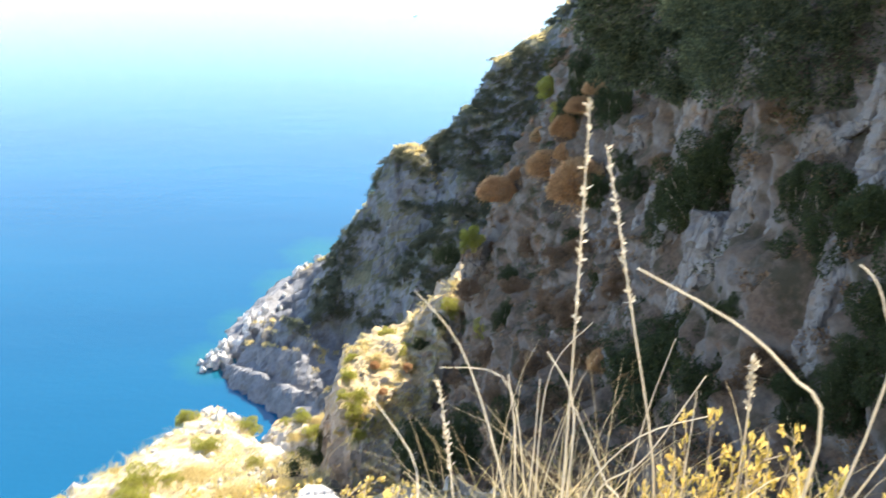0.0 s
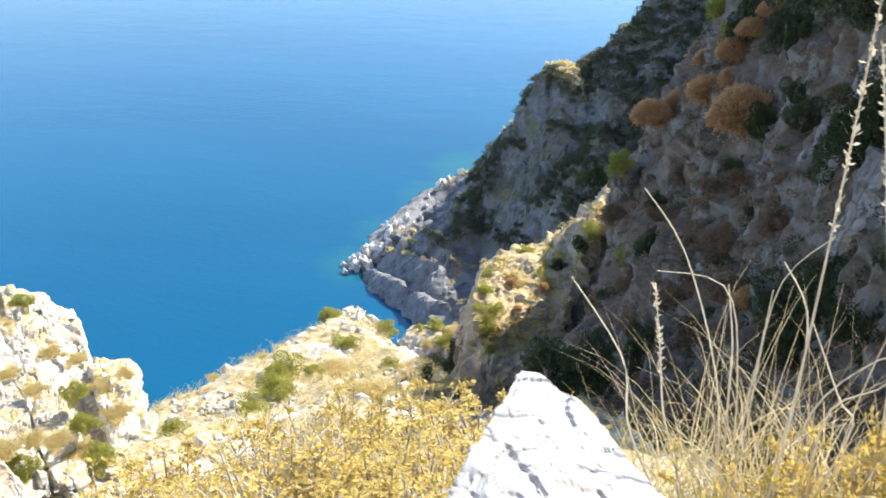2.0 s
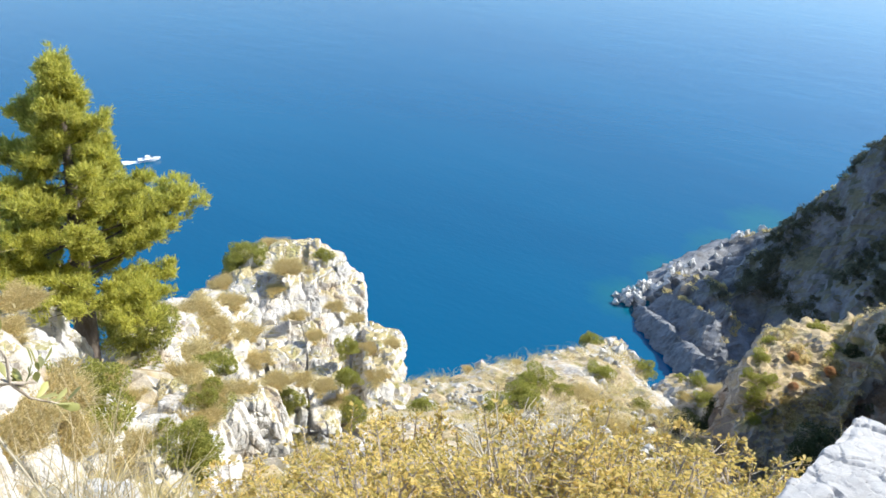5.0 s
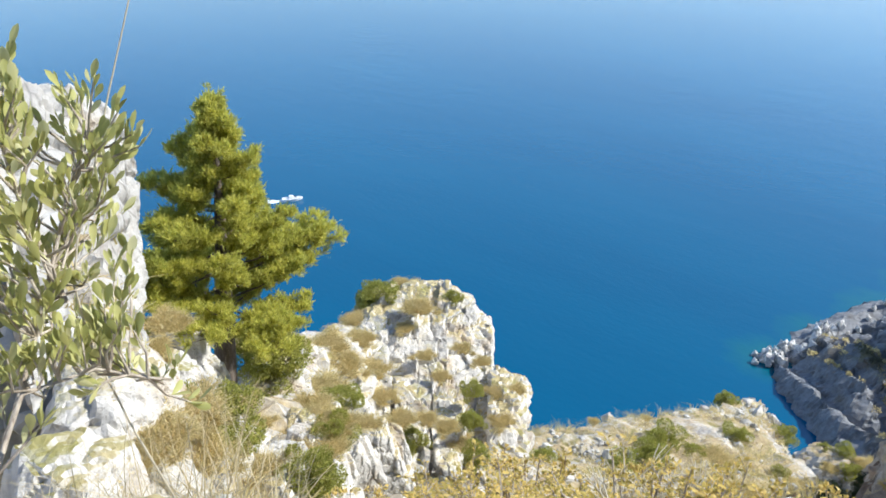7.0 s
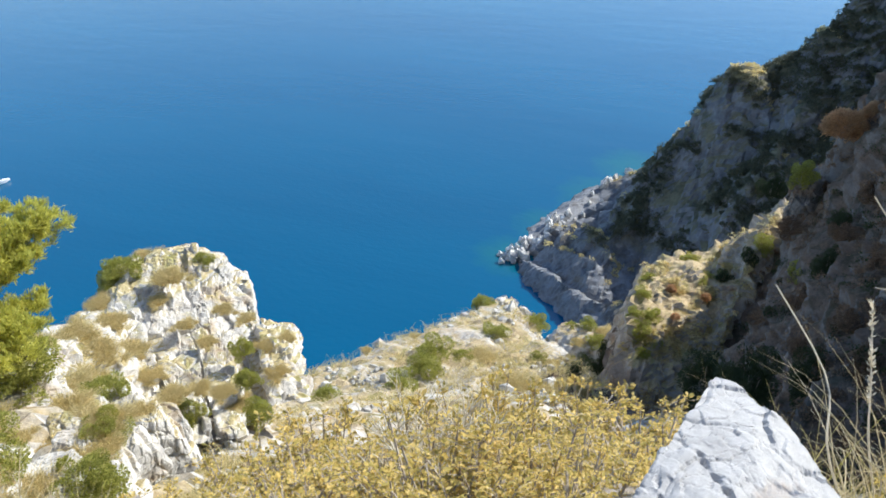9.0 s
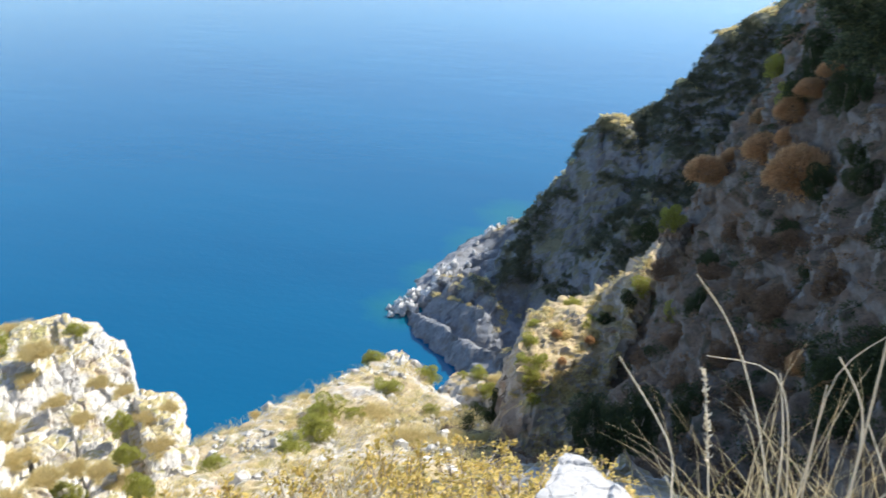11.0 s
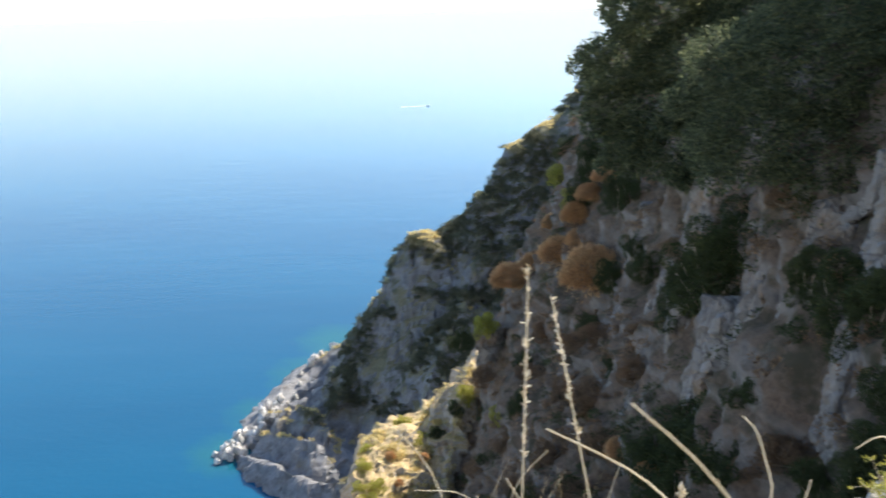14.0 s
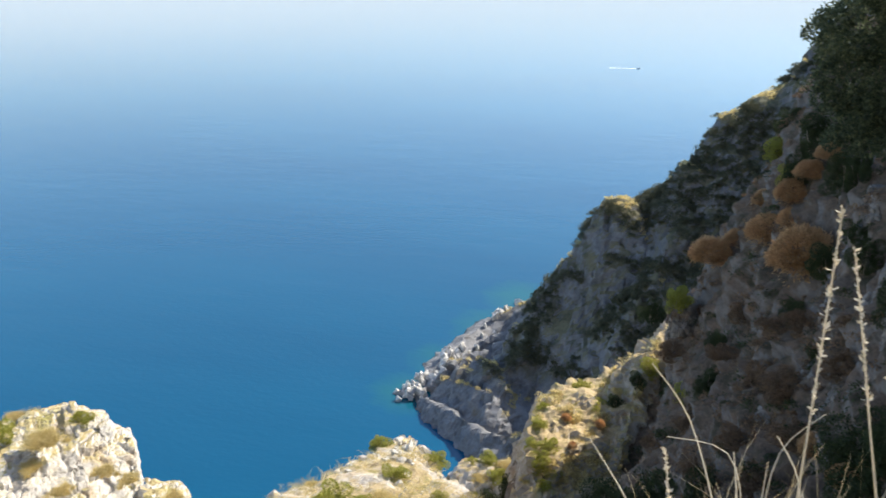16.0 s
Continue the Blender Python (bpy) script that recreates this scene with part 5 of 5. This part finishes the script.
P = np.concatenate([strewn(rng, 2600, (-74, -42), (3.2, 27), 0.8), strewn(rng, 1400, (-36, -13), (26, 52), 0.7)])
P = P[fbm(P / 2.5, 3, 77) > -0.05]
S = 0.07 * np.exp(rng.normal(size=len(P)) * 0.75).clip(0.4, 4.5) * (0.6 + 0.018 * np.linalg.norm(P[:, :2], axis=1))
V = P[:, None] + (cube[None] * rng.uniform(0.6, 1.2, (len(P), 12, 3)) * rng.uniform(0.55, 1.4, (len(P), 1, 3))) * S[:, None, None]
F = (np.arange(len(P))[:, None, None] * 12 + quads[None]).reshape(-1, 3)
tagged(new("stones", mesh_of("stones", V.reshape(-1, 3), F, ROCK_LIT)), "loose pale limestone stones strewn over the slope", "stones", kind="stuff")
P = np.concatenate([strewn(rng, 1500, (-72, -42), (3.5, 24), 0.8), strewn(rng, 1500, (-40, -10), (24, 54), 0.7)])
P = P[fbm(P / 2.0, 3, 99) > -0.15]
k = 26
B = np.repeat(P, k, 0) + rng.normal(size=(len(P) * k, 3)) * (0.09, 0.09, 0.0) * (1 + 0.04 * np.linalg.norm(np.repeat(P, k, 0)[:, :2], axis=1))[:, None]
D = rng.normal(size=B.shape) * (0.5, 0.5, 0.1) + (0, 0, 1)
D /= np.linalg.norm(D, axis=1, keepdims=True)
far = np.linalg.norm(B[:, :2], axis=1)
v, f = blades(rng, B, D, rng.uniform(0.15, 0.4, len(B)) * (0.7 + 0.02 * far), 0.012 + 0.0006 * far.mean(), 0.5, 2)
tagged(new("dry_grass", mesh_of("dry_grass", v, f, LEAF_TAN)), "short dry tan grass over the slope", "grass", kind="stuff")

# ---- tussock of tall dry grass beside the boulder
def tussock(place, seed, n, length, width, label, lean=(0, 0), material=None):
    rng = np.random.default_rng(seed)
    ob = thing("grass_tussock", place, label, "grass")
    b = rng.normal(size=(n, 3)) * (0.11, 0.09, 0.01)
    d = rng.normal(size=(n, 3)) * (0.36, 0.36, 0.0) + np.array([lean[0], lean[1], 1.0])
    d /= np.linalg.norm(d, axis=1, keepdims=True)
    v, f = blades(rng, b, d, length * rng.uniform(0.45, 1.1, n), width, 0.45, 5)
    part("blade_tuft", mesh_of("blade_tuft", v, f, material or STRAW), ob, "thin straw-coloured blades")
    return ob


def stalk(parent, origin, points, r0, seed, head=0.0):
    """A dry flower stalk through points, with a ragged seed head along its upper share."""
    pts = np.array(points, float) - origin
    t = np.linspace(0, len(pts) - 1, 14)
    k = np.clip(t.astype(int), 0, len(pts) - 2)
    w = (t - k)[:, None]
    def tan(i):
        return (pts[np.clip(i + 1, 0, len(pts) - 1)] - pts[np.clip(i - 1, 0, len(pts) - 1)]) / 2
    p = (2 * w ** 3 - 3 * w ** 2 + 1) * pts[k] + (w ** 3 - 2 * w ** 2 + w) * tan(k) + (3 * w ** 2 - 2 * w ** 3) * pts[k + 1] + (w ** 3 - w ** 2) * tan(k + 1)
    v, f = tube(p, list(np.linspace(r0, r0 * 0.45, 14)), 5)
    ob = part("stalk", mesh_of("stalk", v, f, STALK, False), parent)
    if head:
        rng = np.random.default_rng(seed)
        q = rng.uniform(1 - head, 1, 130) * 13
        i = np.clip(q.astype(int), 0, 12)
        c = p[i] + (p[i + 1] - p[i]) * (q - i)[:, None]
        up = (p[-1] - p[-3]) / np.linalg.norm(p[-1] - p[-3])
        v, f = leaves(rng, c, 0.012, np.tile(up * 1.4, (130, 1)), 0.7, 0.4)
        part("seed_head", mesh_of("seed_head", v, f, STALK), ob, "ragged pale seed head")
    return ob


o = np.array([0.45, 1.5, 78.55])
t1 = tussock(o, 61, 200, 0.6, 0.0036, "dry straw-coloured grass tussock with tall flower stalks")
o6 = np.array([0.62, 1.48, 78.55])
t6 = tussock(o6, 66, 170, 0.58, 0.0036, "dry straw-coloured grass tussock with leaning blades", (0.12, 0))
for who, at, pts, r0, head in (
        (t1, o, [(0.445, 1.31, 78.9), (0.465, 1.4, 79.35), (0.48, 1.49, 79.73)], 0.0034, 0.36),
        (t6, o6, [(0.665, 1.455, 78.9), (0.6, 1.55, 79.3), (0.547, 1.646, 79.6)], 0.0034, 0.36),
        (t1, o, [(0.347, 1.486, 78.9), (0.263, 1.645, 79.13), (0.158, 1.641, 79.285)], 0.0026, 0),
        (t1, o, [(0.378, 1.527, 78.86), (0.38, 1.6, 78.95), (0.369, 1.704, 79.04)], 0.003, 0),
        (t1, o, [(0.173, 1.442, 78.81), (0.151, 1.571, 78.9), (0.022, 1.696, 79.026)], 0.0032, 0),
        (t1, o, [(0.25, 1.5, 78.8), (0.232, 1.573, 78.906), (0.208, 1.662, 79.044)], 0.003, 0.45),
        (t1, o, [(0.472, 1.4, 78.95), (0.485, 1.486, 79.106), (0.435, 1.545, 79.192)], 0.003, 0),
        (t1, o, [(0.56, 1.33, 78.95), (0.533, 1.352, 79.017), (0.481, 1.439, 79.126)], 0.003, 0),
        (t6, o6, [(0.514, 1.341, 78.97), (0.595, 1.319, 79.088), (0.694, 1.329, 79.265)], 0.0026, 0),
        (t6, o6, [(0.5, 1.4, 78.9), (0.6, 1.42, 79.06), (0.75, 1.42, 79.12)], 0.0026, 0),
        (t1, o, [(0.42, 1.5, 78.85), (0.45, 1.6, 79.1), (0.54, 1.62, 79.22)], 0.0022, 0),
        (t1, o, [(0.4, 1.55, 78.85), (0.36, 1.66, 79.05), (0.21, 1.7, 79.06)], 0.0022, 0),
        (t6, o6, [(0.6, 1.45, 78.85), (0.64, 1.5, 79.05), (0.7, 1.55, 79.22)], 0.0022, 0),
        (t6, o6, [(0.68, 1.35, 78.9), (0.69, 1.36, 79.05), (0.7, 1.38, 79.2)], 0.0024, 0),
        (t1, o, [(0.4, 1.45, 78.85), (0.41, 1.48, 79.0), (0.42, 1.52, 79.14)], 0.0026, 0)):
    stalk(who, at, [at + (np.array(pts[0]) - at) * (0.6, 0.6, 0)] + [np.array(q) for q in pts], r0, int(r0 * 1e5) + int(pts[-1][0] * 1000), head)
o2 = np.array([0.74, 1.05, 79.0])
t2 = tussock(o2, 62, 90, 0.3, 0.0035, "sparse dry grass tuft with one arching stalk", (0.1, 0))
stalk(t2, o2, [o2, np.array([0.735, 0.98, 79.39]), np.array([0.683, 0.987, 79.476]), np.array([0.61, 1.01, 79.54]), np.array([0.47, 1.0, 79.625])], 0.003, 9)
stalk(t2, o2, [o2 + np.array([0.02, -0.2, 0]), np.array([0.66, 0.5, 79.68]), np.array([0.56, 0.45, 79.87]), np.array([0.477, 0.44, 79.96])], 0.0018, 12)
for pts, r0, head in (([(0.8, 1.03, 79.2), (0.846, 1.042, 79.45), (0.844, 1.075, 79.516), (0.834, 1.101, 79.559), (0.816, 1.121, 79.577)], 0.0026, 0), ([(0.789, 1.326, 78.906), (0.789, 1.346, 79.156), (0.794, 1.376, 79.266)], 0.003, 0.3),
                      ([(0.78, 0.95, 79.3), (0.828, 0.895, 79.55), (0.841, 0.902, 79.592)], 0.0022, 0), ([(0.95, 1.0, 79.3), (0.985, 0.905, 79.56), (0.97, 0.938, 79.627), (0.956, 0.954, 79.63), (0.933, 0.966, 79.603)], 0.0022, 0), ([(0.93, 0.85, 79.3), (0.93, 0.67, 79.8), (0.903, 0.702, 79.882), (0.89, 0.723, 79.913), (0.878, 0.741, 79.95)], 0.0045, 0)):
    stalk(t2, o2, [o2] + [np.array(q) for q in pts], r0, int(pts[-1][0] * 1000) + 3, head)
o3 = np.array([0.25, 1.8, 78.2])
t3 = tussock(o3, 63, 120, 0.45, 0.0042, "low dry grass tuft behind the boulder")
o4 = np.array([0.55, 1.2, 78.5])
t4 = tussock(o4, 64, 300, 0.34, 0.0036, "short bleached grass tuft on the ledge")

for k, (x, y, n, tall) in enumerate(((0.36, 1.24, 420, 0.5), (0.56, 1.12, 420, 0.5), (0.78, 1.2, 420, 0.52), (0.5, 1.38, 420, 0.48), (0.68, 1.4, 380, 0.48), (0.22, 1.5, 260, 0.42))):
    tussock((x, y, height(x, y) - 0.03), 90 + k, n, tall, 0.0045, "dense golden grass at the edge of the ledge", (0, 0.05), GOLD)

# yellow shrub and low green shrub to the right
for x, y, top, wide in ((0.78, 1.34, 79.14, 0.42), (0.95, 1.2, 79.1, 0.5), (0.62, 1.28, 78.95, 0.5), (0.42, 1.26, 78.88, 0.45), (0.84, 1.08, 79.02, 0.5)):
    foot = height(x, y) - 0.05
    ob = plant("shrub", SHRUB[rng.integers(3)], (x, y, foot), wide, rng.uniform(0, 6), "small yellow-leaved shrub among the dry grass", group="ledge shrubs")
    ob.scale = (wide, wide, top - foot)
GREEN = shoot_meshes(140, 90, LEAF_BUSH)
plant("shrub", GREEN, (1.3, 1.32, 79.22), 0.3, 2.5, "low green shrub with grey dead twigs on rock", squash=0.55)
plant("shrub", GREEN, (1.5, 1.22, 79.2), 0.36, 0.6, "low green shrub with grey dead twigs on rock", squash=0.7)

# a bare shrub of bleached twigs among the golden ones
def bare_shrub(place, tall, seed):
    rng = np.random.default_rng(seed)
    tubes = []
    def grow(a, d, length, r, left):
        mid = a + d * length * 0.5 + rng.normal(size=3) * 0.06 * length
        e = a + d * length + rng.normal(size=3) * 0.08 * length
        tubes.append(tube([a, mid, e], [r, r * 0.85, r * 0.65], 4))
        if left:
            for _ in range(rng.integers(2, 4)):
                q = d + rng.normal(size=3) * 0.45 + np.array([0, 0, 0.15])
                grow(e, q / np.linalg.norm(q), length * rng.uniform(0.6, 0.85), r * 0.62, left - 1)
    for k in range(9):
        d = np.array([rng.normal() * 0.35, rng.normal() * 0.35, 1.0])
        grow(rng.normal(size=3) * (0.05, 0.05, 0.01), d / np.linalg.norm(d), tall * 0.36, 0.012, 3)
    ob = thing("bare_shrub", place, "leafless shrub of bleached grey twigs among golden shrubs", "shrub")
    part("twig_frame", mesh_of("twig_frame", *merge(tubes), STALK, False), ob)
    return ob


for az, el, d, tall, seed in ((-24.5, -40.5, 3.9, 1.0, 5), (-21, -41.5, 3.7, 0.85, 6), (-27.5, -42, 3.5, 0.8, 8)):
    q = spot(az, el, d)
    foot = height(q[0], q[1]) - 0.05
    bare_shrub((q[0], q[1], foot), max(0.5, q[2] - foot), seed)

# ---- leafy shrub at the left with large leathery leaves
def big_leaf(seed):
    """A spoon-shaped leaf one unit long along y, folded a little along its rib."""
    rng = np.random.default_rng(seed)
    wide, bend = rng.uniform(0.14, 0.2), rng.uniform(-0.1, 0.16)
    V = []
    for t, w in ((0, 0.12), (0.12, 0.14), (0.35, 0.62), (0.62, 1.0), (0.85, 0.8), (1.0, 0.12)):
        z = bend * t * t
        V += [(-w * wide, t, z + 0.3 * w * wide), (0, t * 1.01, z), (w * wide, t, z + 0.3 * w * wide)]
    return np.array(V), grid_faces(6, 3)


def leafy_shrub(place):
    rng = np.random.default_rng(88)
    ob = thing("leafy_shrub", place, "shrub with large leathery grey-green leaves on crooked twigs", "shrub")
    place = np.array(place)
    stems, tips_at = [], []
    bones = []
    for line, r in ((((-84, -46), (-78, -37), (-73, -29), (-70, -22.5), (-68.4, -18.5), (-66.5, -15.5)), 0.0075), (((-70.1, -26), (-71.5, -20), (-72, -15), (-71.6, -11.5)), 0.008), (((-84, -42), (-79.5, -31), (-76.5, -22), (-75, -14)), 0.0065), (((-79, -38), (-74, -31), (-69, -30.5), (-64.6, -32)), 0.006)):
        pts = [near_left(a, e, 1.9 + 0.05 * math.sin(3 * a)) - place for a, e in line]
        if line[0][1] < -40:
            pts = [np.array([0.02 * r, 0, 0])] + pts
        stems.append(tube(pts, list(np.linspace(r, 0.003, len(pts))), 6))
        for a, b in zip(pts, pts[1:]):
            bones += [a + (b - a) * w for w in (0.2, 0.5, 0.8)]
    bones = np.array(bones)
    tips = [(-68, -13, 1.95), (-70.5, -10.5, 1.9), (-64.2, -16, 1.9), (-64.8, -14.5, 1.9), (-63.8, -16.8, 1.92), (-66, -12.5, 1.9), (-65.2, -17.5, 1.95), (-67.5, -19, 1.95), (-71.5, -17, 1.85), (-69.5, -22, 1.9), (-66.5, -24, 2.0), (-71, -26, 1.85), (-68.5, -27.5, 1.95), (-67, -30.5, 1.95),
            (-64.6, -32, 1.97), (-66, -28.5, 1.9), (-69.5, -32, 1.9), (-73, -22, 1.9), (-74, -13, 1.9), (-73.5, -29, 1.85), (-75, -18, 1.9), (-70.3, -14.5, 1.8), (-72.5, -12, 1.8), (-73, -33, 1.8), (-70, -18.5, 1.8), (-67.3, -16.2, 1.85), (-72, -20.5, 1.75), (-68.3, -24.6, 1.85), (-62.5, -33.8, 2.0), (-63.4, -31.2, 1.96)]
    tips += [(rng.uniform(-76, -65.5), rng.uniform(-31, -12), rng.uniform(1.75, 2.1)) for _ in range(125)]
    reach = [np.zeros(3), np.array([-1.5, 0.0, 79.4]) - place, np.array([-1.2, 0.2, 79.87]) - place]
    stems.append(tube(reach, [0.007, 0.005, 0.004], 6))
    C, D = [], []
    ends = [near_left(*t) for t in tips] + [np.array(q) for q in ((-0.699, 0.439, 79.769), (-0.729, 0.438, 79.738))]
    for tip in ends:
        tip = tip - place
        far = np.linalg.norm(bones - tip - np.array([0, 0, -0.1]), axis=1) + 0.6 * np.maximum(0, bones[:, 2] - tip[2])
        a = bones[far.argmin()] if tip[0] + place[0] < -0.76 else reach[-1]
        mid = a + (tip - a) * 0.55 + np.array([0, 0, -0.015]) + rng.normal(size=3) * 0.012
        stems.append(tube([a, mid, tip], [0.004, 0.003, 0.0018], 5))
        along_ = (tip - mid) / np.linalg.norm(tip - mid)
        for k in range(9):
            t = 1 - 0.9 * (k / 8) ** 1.5
            C.append(mid + (tip - mid) * t + rng.normal(size=3) * 0.004)
            side = rng.normal(size=3)
            side -= along_ * (side @ along_)
            D.append(along_ * 0.7 + np.array([0, 0, 0.55]) + side / np.linalg.norm(side) * (0.45 + 0.3 * (1 - t)))
    shapes = [big_leaf(k) for k in range(5)]
    meshes = [mesh_of("leaf", v, f, LEAF_BIG, False) for v, f in shapes]
    rest = []
    order = rng.permutation(len(C))
    for n, k in enumerate(order):
        y = Vector(D[k]).normalized()
        x = y.cross(Vector(rng.normal(size=3))).normalized()
        m = Matrix.Translation(Vector(C[k])) @ Matrix((x, y, x.cross(y))).transposed().to_4x4() @ Matrix.Scale(rng.uniform(0.03, 0.06), 4)
        i = rng.integers(5)
        if n < 300:
            part("leaf", meshes[i], ob).matrix_basis = m
        else:
            w = np.array(m)
            rest.append((shapes[i][0] @ w[:3, :3].T + w[:3, 3], shapes[i][1]))
    tagged(part("inner_foliage", mesh_of("inner_foliage", *merge(rest), LEAF_BIG_REST, False), ob), kind="stuff")
    part("twig_frame", mesh_of("twig_frame", *merge(stems), TWIG, False), ob, "crooked brown twigs")
    return ob


leafy_shrub((-1.95, 0.3, 78.0))
o5 = np.array([-1.6, 0.85, 78.1])
t5 = tussock(o5, 65, 260, 0.5, 0.004, "dry pale grass on the bank below the leafy shrub")
for k, (az, el, d, n, tall) in enumerate(((-73, -40, 2.7, 240, 0.55), (-70, -43, 2.9, 220, 0.45), (-66, -46, 3.0, 160, 0.35), (-63, -44, 3.8, 160, 0.4), (-75, -34, 2.9, 200, 0.6), (-59, -45, 4.4, 160, 0.4), (-71.5, -46, 2.6, 240, 0.4), (-74, -44, 2.6, 240, 0.45), (-68, -44, 3.4, 220, 0.4), (-65, -42, 4.4, 220, 0.4), (-69.5, -40, 4.2, 220, 0.45), (-61, -42.5, 5.2, 200, 0.4), (-72.5, -38, 3.8, 220, 0.45))):
    p = near_left(az, el, d)
    tussock((p[0], p[1], height(p[0], p[1]) - 0.03), 70 + k, n, tall, 0.004, "dry pale grass among white rocks of the bank", (0.1, 0.1))
stalk(t5, o5, [o5, np.array([-1.67, 0.66, 78.85]), np.array([-1.717, 0.756, 79.164]), np.array([-1.738, 0.898, 79.506]), np.array([-1.745, 0.96, 79.66])], 0.003, 11)



# ---- boats
def motor_boat(place, length, turn, label, trail=1.3, wide=0.1):
    ob = thing("motor_boat", place, label, "boat")
    white = plain("white gelcoat " + str(length), (0.75, 0.76, 0.77), (0.85, 0.85, 0.85), 2.0, 0.3)
    dark = plain("tinted glass " + str(length), (0.02, 0.025, 0.03), (0.03, 0.04, 0.05), 1.0, 0.1)
    foam = plain("wake foam " + str(length), (0.6, 0.7, 0.75), (0.85, 0.88, 0.9), 0.6, 0.9)
    n = 9
    V = []
    for i in range(n):
        t = i / (n - 1)
        w = 0.17 * length * (1 - max(0, (t - 0.45) / 0.55) ** 2.2)
        sheer = 0.11 * length + 0.05 * length * t * t
        V += [(t * length, -w, sheer), (t * length, -w * 0.75, -0.03 * length + 0.09 * length * t ** 4), (t * length, 0, -0.05 * length + 0.12 * length * t ** 4), (t * length, w * 0.75, -0.03 * length + 0.09 * length * t ** 4), (t * length, w, sheer)]
    F = [(5 * i + j, 5 * i + j + 1, 5 * i + j + 6, 5 * i + j + 5) for i in range(n - 1) for j in range(4)]
    F += [(0, 4, 3, 2), (0, 2, 1, 1)][:1]
    F += [(5 * i, 5 * i + 5, 5 * i + 9, 5 * i + 4) for i in range(n - 1)]
    part("hull", mesh_of("hull", V, F, white), ob)
    h = 0.12 * length
    V = [(0.3 * length, -h, h), (0.3 * length, h, h), (0.68 * length, h * 0.8, h * 1.2), (0.68 * length, -h * 0.8, h * 1.2), (0.34 * length, -h * 0.8, h * 2.1), (0.34 * length, h * 0.8, h * 2.1), (0.54 * length, h * 0.6, h * 2.0), (0.54 * length, -h * 0.6, h * 2.0)]
    part("cabin", mesh_of("cabin", V, [(4, 5, 6, 7), (0, 4, 7, 3), (1, 2, 6, 5), (0, 1, 5, 4)], white), ob)
    V = [(0.69 * length, h * 0.8, h * 1.22), (0.69 * length, -h * 0.8, h * 1.22), (0.545 * length, -h * 0.6, h * 2.0), (0.545 * length, h * 0.6, h * 2.0), (0.66 * length, 0, h * 1.2)]
    part("windscreen", mesh_of("windscreen", V, [(0, 1, 2, 3)], dark), ob)
    a, b = np.meshgrid(np.linspace(0.15, -trail, 26), np.linspace(-1, 1, 7), indexing="ij")
    w = wide * length * (1 - 0.5 * a / trail) * (1 + 0.35 * vnoise(np.stack([a * 9, b * 2, 0 * a], -1), 3))
    P = np.stack([a * length, b * w, 0.04 + 0.1 * np.maximum(0, vnoise(np.stack([a * 14, b * 5, 0 * a], -1), 5)) * (1 - np.abs(b))], -1)
    v, f = P.reshape(-1, 3), grid_faces(26, 7)
    part("wake", mesh_of("wake", v, f, foam), ob, "white foam behind the boat")
    ob.rotation_euler = (0, 0, radians(turn))
    return ob


motor_boat((-169.2, 120.6, 0), 5.4, 58, "small white motor boat on blue water", 0.7, 0.16)
motor_boat((-27, 643, 0), 3.2, 5, "white motor boat far out on the bright sea", 6.0, 0.35)
